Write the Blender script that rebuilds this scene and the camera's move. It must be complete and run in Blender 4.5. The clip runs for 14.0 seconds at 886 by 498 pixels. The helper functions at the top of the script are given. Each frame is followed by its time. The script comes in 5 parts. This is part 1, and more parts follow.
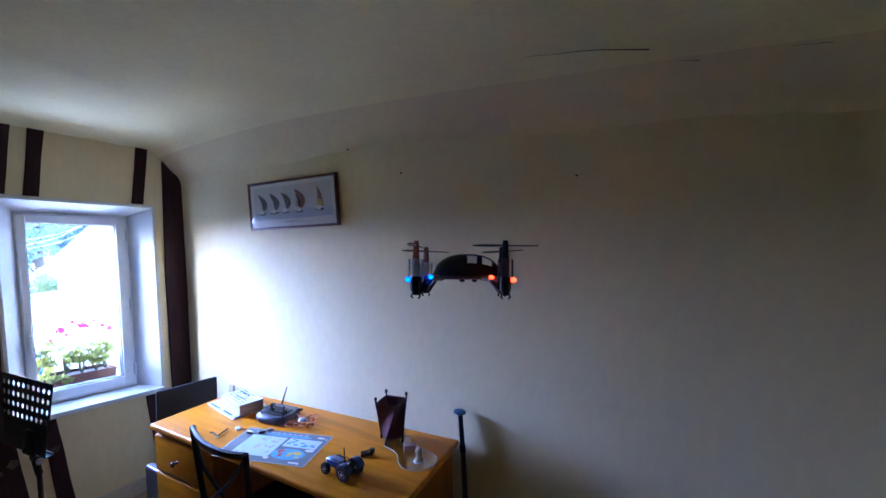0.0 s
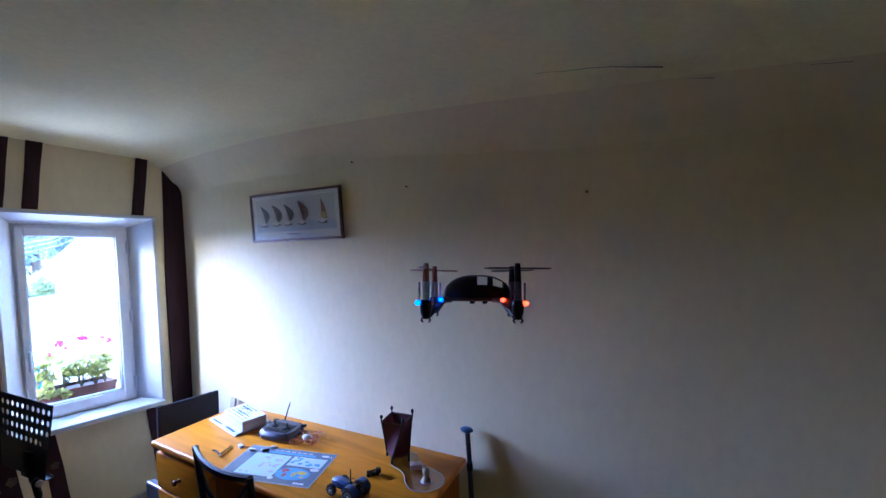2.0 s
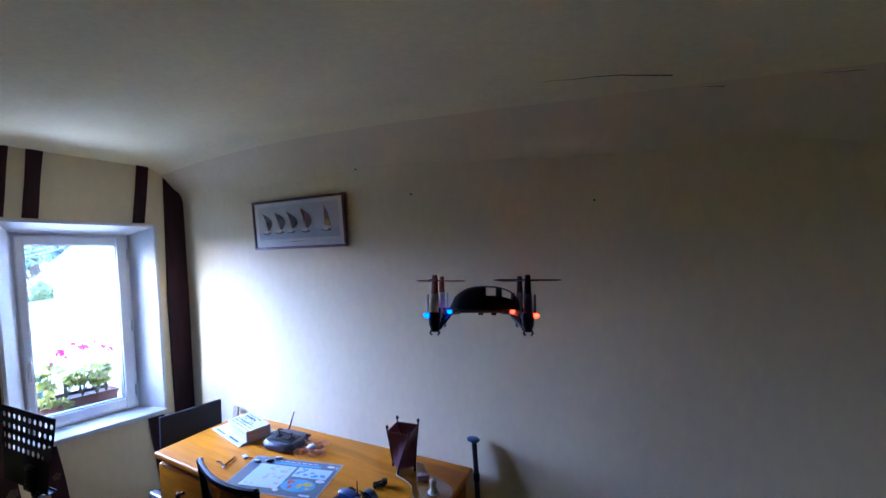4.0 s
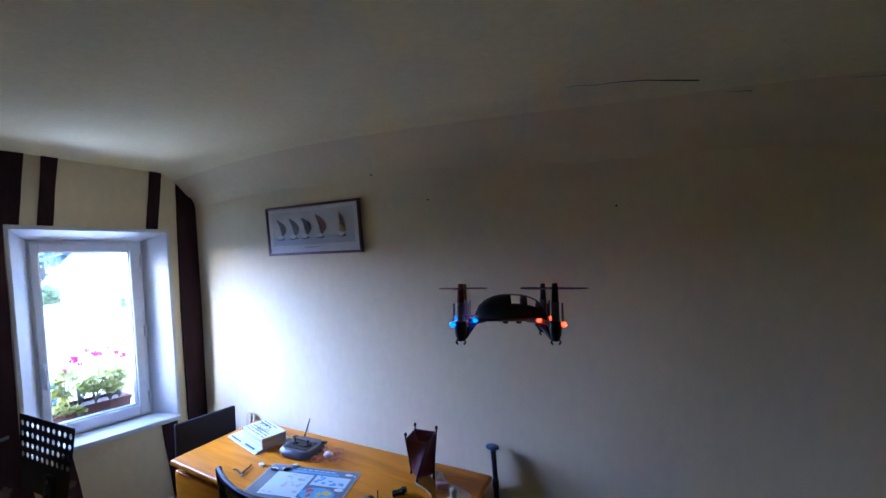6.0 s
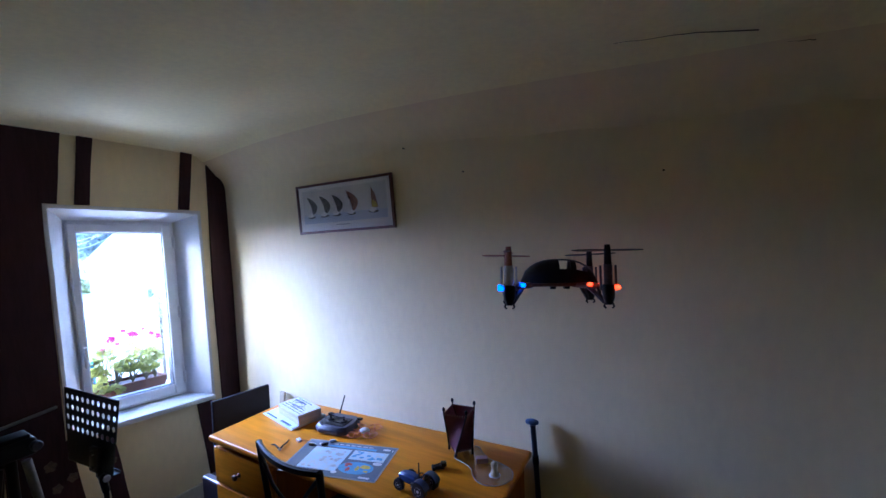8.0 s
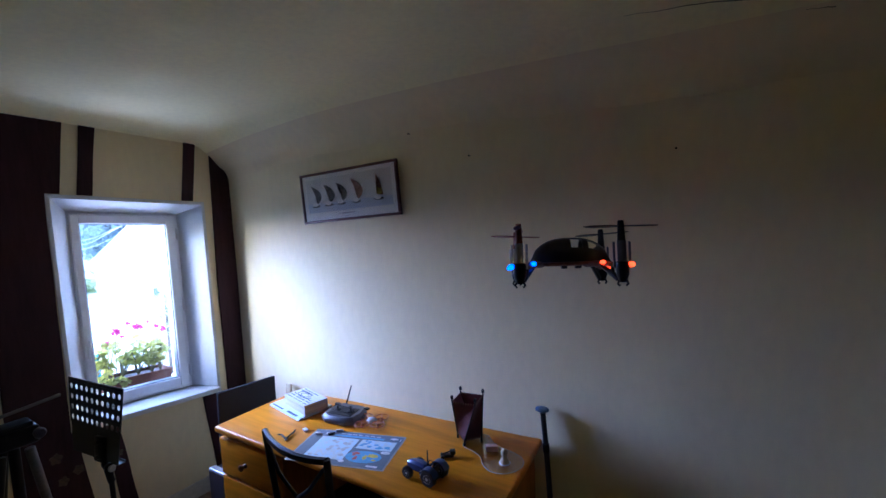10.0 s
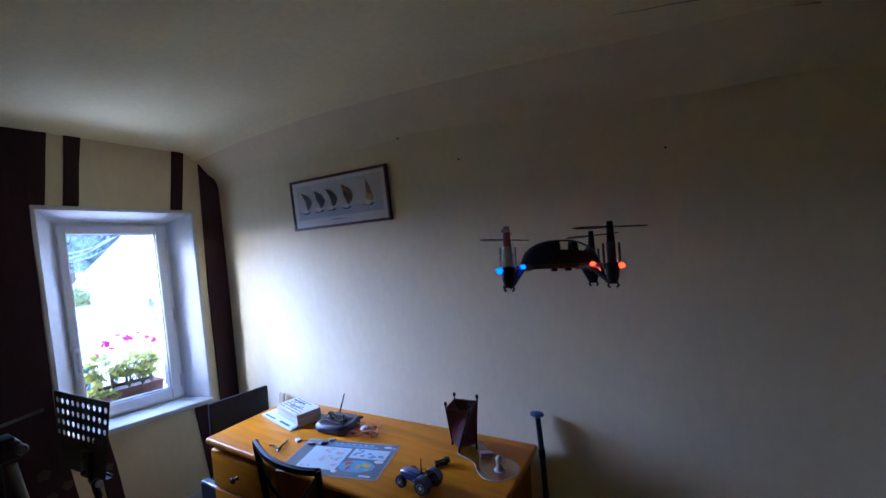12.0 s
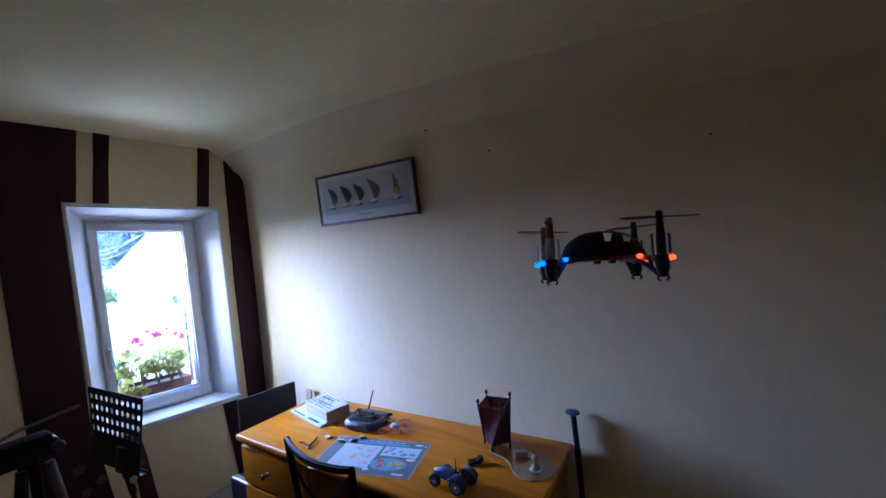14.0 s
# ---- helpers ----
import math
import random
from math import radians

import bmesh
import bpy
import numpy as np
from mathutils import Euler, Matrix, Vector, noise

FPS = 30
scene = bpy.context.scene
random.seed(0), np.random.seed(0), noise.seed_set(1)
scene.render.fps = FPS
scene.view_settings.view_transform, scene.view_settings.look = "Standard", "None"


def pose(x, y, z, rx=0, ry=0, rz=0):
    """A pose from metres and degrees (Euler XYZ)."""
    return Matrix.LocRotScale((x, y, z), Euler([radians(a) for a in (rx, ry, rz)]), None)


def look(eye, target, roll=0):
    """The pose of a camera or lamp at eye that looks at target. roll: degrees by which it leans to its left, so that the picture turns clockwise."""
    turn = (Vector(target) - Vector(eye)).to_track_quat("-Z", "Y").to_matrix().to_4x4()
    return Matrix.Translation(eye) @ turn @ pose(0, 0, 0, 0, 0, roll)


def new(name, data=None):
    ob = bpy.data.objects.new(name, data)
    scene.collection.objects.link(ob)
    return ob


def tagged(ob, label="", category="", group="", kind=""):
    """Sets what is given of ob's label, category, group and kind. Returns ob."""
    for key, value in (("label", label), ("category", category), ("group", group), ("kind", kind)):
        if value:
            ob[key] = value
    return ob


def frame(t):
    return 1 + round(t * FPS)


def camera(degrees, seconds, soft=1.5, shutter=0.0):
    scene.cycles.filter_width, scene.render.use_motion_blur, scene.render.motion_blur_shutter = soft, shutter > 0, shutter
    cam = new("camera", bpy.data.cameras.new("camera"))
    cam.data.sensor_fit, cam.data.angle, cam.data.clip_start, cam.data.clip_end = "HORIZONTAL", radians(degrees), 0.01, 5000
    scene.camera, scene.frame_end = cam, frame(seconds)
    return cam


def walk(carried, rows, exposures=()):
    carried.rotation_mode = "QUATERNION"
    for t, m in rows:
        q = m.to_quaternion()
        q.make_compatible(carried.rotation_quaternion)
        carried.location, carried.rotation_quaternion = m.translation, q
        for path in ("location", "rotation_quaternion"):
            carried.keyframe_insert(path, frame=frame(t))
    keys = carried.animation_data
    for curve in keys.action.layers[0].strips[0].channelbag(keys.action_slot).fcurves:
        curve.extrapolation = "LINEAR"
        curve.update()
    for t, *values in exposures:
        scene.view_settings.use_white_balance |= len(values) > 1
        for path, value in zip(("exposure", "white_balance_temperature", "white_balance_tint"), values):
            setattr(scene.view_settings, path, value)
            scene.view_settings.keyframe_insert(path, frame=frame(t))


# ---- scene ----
cam = camera(85.0, 14.0, soft=1.5)
PATH = [
    (0, (0.073, -0.180, 1.863), (-0.940, 1.536, 1.689), -0.42),
    (0.5, (0.064, -0.168, 1.882), (-0.953, 1.545, 1.706), -0.26),
    (1, (0.048, -0.159, 1.886), (-0.969, 1.555, 1.719), -0.38),
    (1.5, (0.035, -0.168, 1.896), (-0.974, 1.552, 1.736), -0.61),
    (2, (0.020, -0.165, 1.929), (-0.987, 1.555, 1.757), -0.48),
    (2.5, (0.011, -0.169, 1.926), (-0.995, 1.553, 1.778), -0.7),
    (3, (0.003, -0.166, 1.932), (-0.999, 1.557, 1.777), -0.67),
    (5.5, (-0.065, -0.161, 1.993), (-1.070, 1.559, 1.820), -0.96),
    (6, (-0.087, -0.183, 1.982), (-1.098, 1.535, 1.820), -1.07),
    (6.5, (-0.109, -0.183, 1.974), (-1.135, 1.525, 1.804), -1.6),
    (7, (-0.130, -0.197, 1.953), (-1.167, 1.504, 1.778), -1.83),
    (7.5, (-0.164, -0.215, 1.912), (-1.211, 1.480, 1.736), -1.78),
    (8, (-0.183, -0.200, 1.895), (-1.253, 1.479, 1.699), -1.87),
    (10.5, (-0.213, -0.173, 1.821), (-1.299, 1.494, 1.620), -2.55),
    (11, (-0.213, -0.158, 1.815), (-1.298, 1.511, 1.621), -3.01),
    (11.5, (-0.202, -0.145, 1.820), (-1.287, 1.524, 1.633), -3.6),
    (12, (-0.201, -0.147, 1.828), (-1.275, 1.531, 1.646), -3.46),
    (12.5, (-0.209, -0.137, 1.831), (-1.282, 1.541, 1.653), -3.47),
    (13, (-0.218, -0.128, 1.835), (-1.306, 1.541, 1.653), -3.98),
    (13.5, (-0.239, -0.124, 1.816), (-1.348, 1.531, 1.630), -4.39),
    (14, (-0.279, -0.140, 1.817), (-1.411, 1.497, 1.625), -4.06),
]
walk(cam, [(t, look(eye, target, roll)) for t, eye, target, roll in PATH],
     exposures=[(0, 5.08, 4900, 23), (3, 5.03, 4900, 23), (6.5, 4.70, 5000, 23), (8, 4.57, 5100, 23), (11, 4.41, 5150, 23), (14, 4.36, 5150, 23)])

# ---- world, sun, exposure ----
SUN_WAY = Vector((0.55, 1.0, -0.40)).normalized()  # the way the sunlight travels
world = bpy.data.worlds.new("sky")
scene.world = world
world.use_nodes = True
wn = world.node_tree
sky = wn.nodes.new("ShaderNodeTexSky")
sky.sky_type = "NISHITA"
sky.sun_disc = False
sky.dust_density, sky.ozone_density = 0.2, 2.0
sky.sun_elevation = math.asin(-SUN_WAY.z)
sky.sun_rotation = math.atan2(-SUN_WAY.x, -SUN_WAY.y)
wn.links.new(sky.outputs[0], wn.nodes["Background"].inputs[0])
wn.nodes["Background"].inputs[1].default_value = 0.125
sun_data = bpy.data.lights.new("sun", "SUN")
sun_data.energy, sun_data.angle, sun_data.color = 0.2, radians(12), (0.80, 0.87, 1.0)
sun = new("sun", sun_data)
sun.matrix_world = look((-20, -30, 15), Vector((-20, -30, 15)) + SUN_WAY)
# the bright sky on the side of the window that the room does not see
sky_lamp = bpy.data.lights.new("sky_light", "AREA")
sky_lamp.shape, sky_lamp.size, sky_lamp.size_y = "RECTANGLE", 1.1, 1.0
sky_lamp.energy, sky_lamp.color = 2.7, (0.45, 0.575, 1.0)
sky_light = new("sky_light", sky_lamp)
sky_light.matrix_world = look((-4.7, -0.25, 2.72), (-3.1, 1.45, 1.0))
# added fill lamp for the bright outdoors, low enough for the room's far end
outdoor_fill_lamp = bpy.data.lights.new("street_sky", "AREA")
outdoor_fill_lamp.shape, outdoor_fill_lamp.size, outdoor_fill_lamp.size_y = "RECTANGLE", 3.0, 2.4
outdoor_fill_lamp.energy, outdoor_fill_lamp.color = 92.0, (0.45, 0.57, 1.0)
street_sky = new("street_sky", outdoor_fill_lamp)
street_sky.matrix_world = look((-6.2, 0.0, 2.77), (0.2, 1.5, 0.9))

# fill lamp added for sunlight off the pale yard below, lifts the window-side ceiling
yard_fill_lamp = bpy.data.lights.new("yard_light", "AREA")
yard_fill_lamp.shape, yard_fill_lamp.size, yard_fill_lamp.size_y = "RECTANGLE", 2.0, 1.4
yard_fill_lamp.energy, yard_fill_lamp.color = 11.5, (0.60, 0.66, 0.84)
yard_light = new("yard_light", yard_fill_lamp)
yard_light.matrix_world = look((-5.6, 1.9, -1.7), (-2.4, 0.6, 2.3))

# ---- materials ----
def material(name, color, rough=0.5, metal=0.0, var=0.12, scale=6.0, fine=60.0, bump=0.05, stretch=(1, 1, 1), random_var=0.0, coat=0.0, fine_amt=0.5, tint=None, depth=0.002):
    """Colour with stains and grain at two scales, roughness that varies with them and a fine relief."""
    m = bpy.data.materials.new(name)
    m.use_nodes = True
    n, link = m.node_tree.nodes, m.node_tree.links.new
    b = n["Principled BSDF"]
    b.inputs["Metallic"].default_value = metal
    b.inputs["Coat Weight"].default_value = coat
    b.inputs["Coat Roughness"].default_value = 0.15
    co, mp = n.new("ShaderNodeTexCoord"), n.new("ShaderNodeMapping")
    mp.inputs["Scale"].default_value = stretch
    link(co.outputs["Object"], mp.inputs[0])
    big, small = n.new("ShaderNodeTexNoise"), n.new("ShaderNodeTexNoise")
    for node, s, d in ((big, scale, 4.0), (small, fine, 6.0)):
        node.inputs["Scale"].default_value, node.inputs["Detail"].default_value = s, d
        link(mp.outputs[0], node.inputs[0])
    mixed = n.new("ShaderNodeMix")
    mixed.inputs[0].default_value = fine_amt
    link(big.outputs[0], mixed.inputs[2])
    link(small.outputs[0], mixed.inputs[3])
    ramp = n.new("ShaderNodeValToRGB")
    c = Vector(color[:3])
    dark = c * (1 - 2.2 * var)
    lite = Vector([min(1.0, v) for v in (c * (1 + 1.4 * var))])
    if tint:
        dark = Vector(tint)
    ramp.color_ramp.elements[0].position, ramp.color_ramp.elements[0].color = 0.3, (*[max(0, v) for v in dark], 1)
    ramp.color_ramp.elements[1].position, ramp.color_ramp.elements[1].color = 0.68, (*lite, 1)
    link(mixed.outputs[0], ramp.inputs[0])
    out = ramp.outputs[0]
    if random_var:
        info, hsv, rng = n.new("ShaderNodeObjectInfo"), n.new("ShaderNodeHueSaturation"), n.new("ShaderNodeMapRange")
        rng.inputs[3].default_value, rng.inputs[4].default_value = 1 - random_var, 1 + random_var
        link(info.outputs["Random"], rng.inputs[0])
        link(rng.outputs[0], hsv.inputs["Value"])
        link(out, hsv.inputs["Color"])
        out = hsv.outputs[0]
    link(out, b.inputs["Base Color"])
    rr = n.new("ShaderNodeMapRange")
    rr.inputs[3].default_value, rr.inputs[4].default_value = max(0.02, rough - 0.08), min(1, rough + 0.1)
    link(big.outputs[0], rr.inputs[0])
    link(rr.outputs[0], b.inputs["Roughness"])
    if bump:
        bp = n.new("ShaderNodeBump")
        bp.inputs["Strength"].default_value, bp.inputs["Distance"].default_value = bump, depth
        link(mixed.outputs[0], bp.inputs["Height"])
        link(bp.outputs[0], b.inputs["Normal"])
    return m


def glowing(name, color, strength):
    m = bpy.data.materials.new(name)
    m.use_nodes = True
    b = m.node_tree.nodes["Principled BSDF"]
    b.inputs["Base Color"].default_value = (*color, 1)
    b.inputs["Emission Color"].default_value = (*color, 1)
    b.inputs["Emission Strength"].default_value = strength
    return m


def clear(name, color=(1, 1, 1), rough=0.02, gloss=0.04):
    """Clear pane: mostly see-through with a faint gloss."""
    m = bpy.data.materials.new(name)
    m.use_nodes = True
    n, link = m.node_tree.nodes, m.node_tree.links.new
    n.remove(n["Principled BSDF"])
    tr, gl, mx = n.new("ShaderNodeBsdfTransparent"), n.new("ShaderNodeBsdfGlossy"), n.new("ShaderNodeMixShader")
    tr.inputs[0].default_value = (*color, 1)
    gl.inputs["Roughness"].default_value = rough
    mx.inputs[0].default_value = gloss
    link(tr.outputs[0], mx.inputs[1])
    link(gl.outputs[0], mx.inputs[2])
    link(mx.outputs[0], n["Material Output"].inputs[0])
    return m


M_WALL = material("cream_wallpaper", (0.76, 0.65, 0.405), 0.85, var=0.03, scale=2.0, fine=26, bump=0.11, stretch=(1, 1, 0.5), depth=0.003)
# ochre chosen for the unseen walls only, to warm and lift bounced light
M_BOUNCE_WALL = material("ochre_bounce_tint", (0.86, 0.68, 0.27), 0.85, var=0.05, scale=2.0, fine=26, bump=0.07, stretch=(1, 1, 0.5), depth=0.003)
M_CEIL = material("white_ceiling_paint", (0.86, 0.78, 0.47), 0.9, var=0.04, scale=1.5, fine=40, bump=0.25, depth=0.003)
M_TIMBER = material("maroon_painted_timber", (0.038, 0.0125, 0.0148), 0.7, var=0.25, scale=5, fine=50, bump=0.3, stretch=(1, 1, 0.15))
M_WHITE = material("white_plaster_reveal", (0.66, 0.665, 0.66), 0.7, var=0.04, scale=3, fine=40, bump=0.3, depth=0.004)
M_PVC = material("white_plastic_frame", (0.76, 0.77, 0.78), 0.3, var=0.03, scale=3, fine=30, bump=0.02)
M_BASE = material("cream_baseboard_paint", (0.55, 0.50, 0.41), 0.5, var=0.08, scale=4, fine=40, bump=0.1)
M_FLOOR = material("brown_floor_boards", (0.44, 0.31, 0.19), 0.5, var=0.25, scale=3, fine=40, bump=0.2, stretch=(0.15, 1, 1), random_var=0.2)
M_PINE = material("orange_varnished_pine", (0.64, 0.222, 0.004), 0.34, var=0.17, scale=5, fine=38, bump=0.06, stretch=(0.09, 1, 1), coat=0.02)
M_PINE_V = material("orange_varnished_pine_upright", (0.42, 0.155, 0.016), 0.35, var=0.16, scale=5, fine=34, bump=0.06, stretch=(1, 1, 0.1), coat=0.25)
M_DARK = material("black_lacquered_metal", (0.014, 0.014, 0.017), 0.38, var=0.2, scale=12, fine=120, bump=0.04)
M_PANEL = material("charcoal_chair_panel", (0.014, 0.014, 0.017), 0.6, var=0.2, scale=8, fine=160, bump=0.12)
M_BLACK = material("black_plastic", (0.012, 0.012, 0.013), 0.35, var=0.2, scale=20, fine=150, bump=0.05)
M_GREYP = material("dark_grey_plastic", (0.062, 0.062, 0.078), 0.4, var=0.12, scale=18, fine=150, bump=0.06)
M_STEEL = material("brushed_steel", (0.5, 0.5, 0.52), 0.3, 1.0, var=0.1, scale=20, fine=200)
M_BRASS = material("dull_bronze_knob", (0.13, 0.075, 0.035), 0.5, 0.6, var=0.2, scale=30, fine=200)
M_FRAMEWOOD = material("dark_red_frame_wood", (0.10, 0.026, 0.022), 0.35, var=0.25, scale=20, fine=120, bump=0.1)
M_MOUNT = material("white_mount_board", (0.80, 0.78, 0.73), 0.8, var=0.03, scale=10, fine=90)
M_PAPER = material("white_paper", (0.72, 0.72, 0.70), 0.85, var=0.06, scale=15, fine=200, bump=0.05)
for dull in (M_TIMBER, M_DARK, M_BLACK, M_PANEL, M_WALL, M_CEIL):
    dull.node_tree.nodes["Principled BSDF"].inputs["Specular IOR Level"].default_value = 0.22
for varnish in (M_PINE, M_PINE_V):
    varnish.node_tree.nodes["Principled BSDF"].inputs["Specular IOR Level"].default_value = 0.16
M_GLASS = clear("window_glass")
M_PICGLASS = clear("picture_glass", (0.97, 0.97, 0.97), 0.06)
M_ACRYL = clear("clear_acrylic", (0.86, 0.88, 0.84), 0.12, 0.16)

# ---- mesh tools ----


def thing(name, loc, label, category, group="", kind="", rz=0.0):
    ob = new(name)
    ob.empty_display_size = 0.05
    ob.matrix_world = pose(*loc, 0, 0, rz)
    return tagged(ob, label, category, group, kind)


def part(name, bm, mats, parent=None, label="", smooth=0.0, recalc=True):
    if recalc:
        bmesh.ops.recalc_face_normals(bm, faces=bm.faces[:])
    me = bpy.data.meshes.new(name)
    if smooth:
        for f in bm.faces:
            f.smooth = True
        for e in bm.edges:
            if len(e.link_faces) == 2 and e.calc_face_angle(0) > radians(smooth):
                e.smooth = False
    bm.to_mesh(me)
    bm.free()
    for m in mats if isinstance(mats, (list, tuple)) else [mats]:
        me.materials.append(m)
    ob = new(name, me)
    ob.parent = parent
    return tagged(ob, label)


def box(bm, lo, hi, bevel=0.0, seg=2, m=None, mat=0):
    made = bmesh.ops.create_cube(bm, size=1)["verts"]
    for v in made:
        v.co = Vector([lo[i] + (v.co[i] + 0.5) * (hi[i] - lo[i]) for i in range(3)])
    faces = {f for v in made for f in v.link_faces}
    for f in faces:
        f.material_index = mat
    if bevel:
        out = bmesh.ops.bevel(bm, geom=list({e for v in made for e in v.link_edges}), offset=bevel, segments=seg, affect="EDGES", profile=0.5)
        made = list({v for f in out["faces"] for v in f.verts} | {v for v in made if v.is_valid})
        for f in {f for v in made for f in v.link_faces}:
            f.material_index = mat
    if m is not None:
        bmesh.ops.transform(bm, matrix=m, verts=made)
    return made


def rod(bm, a, b, r0, r1=None, seg=12, mat=0, caps=True):
    a, b = Vector(a), Vector(b)
    r1 = r0 if r1 is None else r1
    made = bmesh.ops.create_cone(bm, cap_ends=caps, segments=seg, radius1=r0, radius2=r1, depth=(b - a).length)["verts"]
    turn = (b - a).to_track_quat("Z", "Y").to_matrix().to_4x4()
    bmesh.ops.transform(bm, matrix=Matrix.Translation((a + b) / 2) @ turn, verts=made)
    for f in {f for v in made for f in v.link_faces}:
        f.material_index = mat
    return made


def tube(bm, pts, r, seg=8, closed=False, mat=0):
    """A round tube along points."""
    pts = [Vector(p) for p in pts]
    n, rings = len(pts), []
    side = None
    for i, p in enumerate(pts):
        d = (pts[(i + 1) % n] - pts[i - 1]) if closed or 0 < i < n - 1 else (pts[1] - pts[0] if i == 0 else pts[-1] - pts[-2])
        d.normalize()
        if side is None:
            side = d.orthogonal().normalized()
        side = (side - d * side.dot(d)).normalized()
        up = d.cross(side)
        rr = r[i] if isinstance(r, (list, tuple)) else r
        rings.append([bm.verts.new(p + rr * (math.cos(a) * side + math.sin(a) * up)) for a in [2 * math.pi * k / seg for k in range(seg)]])
    for i in range(n if closed else n - 1):
        a, b = rings[i], rings[(i + 1) % n]
        for k in range(seg):
            bm.faces.new((a[k], a[(k + 1) % seg], b[(k + 1) % seg], b[k])).material_index = mat
    if not closed:
        bm.faces.new(rings[0]).material_index = mat
        bm.faces.new(rings[-1][::-1]).material_index = mat


def lathe(bm, profile, seg=24, m=None, mat=0):
    """A body turned about z from (radius, height) pairs."""
    rings, made = [], []
    for r, z in profile:
        ring = [bm.verts.new((max(r, 1e-4) * math.cos(a), max(r, 1e-4) * math.sin(a), z)) for a in [2 * math.pi * k / seg for k in range(seg)]]
        rings.append(ring)
        made += ring
    for a, b in zip(rings, rings[1:]):
        for k in range(seg):
            bm.faces.new((a[k], a[(k + 1) % seg], b[(k + 1) % seg], b[k])).material_index = mat
    bm.faces.new(rings[0]).material_index = mat
    bm.faces.new(rings[-1][::-1]).material_index = mat
    if m is not None:
        bmesh.ops.transform(bm, matrix=m, verts=made)
    return made


def prism(bm, outline, z0, z1, mat=0, m=None):
    """An upright prism over an outline of (x, y)."""
    lo = [bm.verts.new((x, y, z0)) for x, y in outline]
    hi = [bm.verts.new((x, y, z1)) for x, y in outline]
    n = len(outline)
    fs = [bm.faces.new(lo[::-1]), bm.faces.new(hi)]
    fs += [bm.faces.new((lo[i], lo[(i + 1) % n], hi[(i + 1) % n], hi[i])) for i in range(n)]
    for f in fs:
        f.material_index = mat
    if m is not None:
        bmesh.ops.transform(bm, matrix=m, verts=lo + hi)
    return lo + hi


# ---- the room ----
XW, YN, XE, YS = -3.2, 1.8, 2.0, -2.0  # inner faces of the walls
OY0, OY1, OZ0, OZ1 = 0.795, 1.602, 0.657, 1.891  # window opening
FY0, FY1, FZ1 = 0.920, 1.516, 1.826  # outline of the window frame, behind the splayed reveal
LENS_SHEAR = 0.078  # lens-fit shear: the window wall's level lines drop towards the corner
DEEP = 0.34  # window wall's thickness


def shear_wall(ob):
    """Shear the parts of a thing on the window wall by the lens-fit slope."""
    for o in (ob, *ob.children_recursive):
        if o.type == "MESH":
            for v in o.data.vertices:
                v.co.z -= LENS_SHEAR * (max(0.3, v.co.y) - 1.35)


def ceiling_z(x, y=1.35):
    """Height of the ceiling, lowered towards the window and its corner to fit the lens bowing."""
    k = min(1.0, max(0.0, (x - XW) / 2.0))
    return 2.268 + 0.142 * k * (2 - k) - LENS_SHEAR * (max(0.5, y) - 1.35) * (1 - k)


def cove_z(x):
    """Height at which the sloped strip meets the wall."""
    k = min(1.0, max(0.0, (x - XW) / 2.0))
    return 2.06 + 0.165 * k * (2 - k)


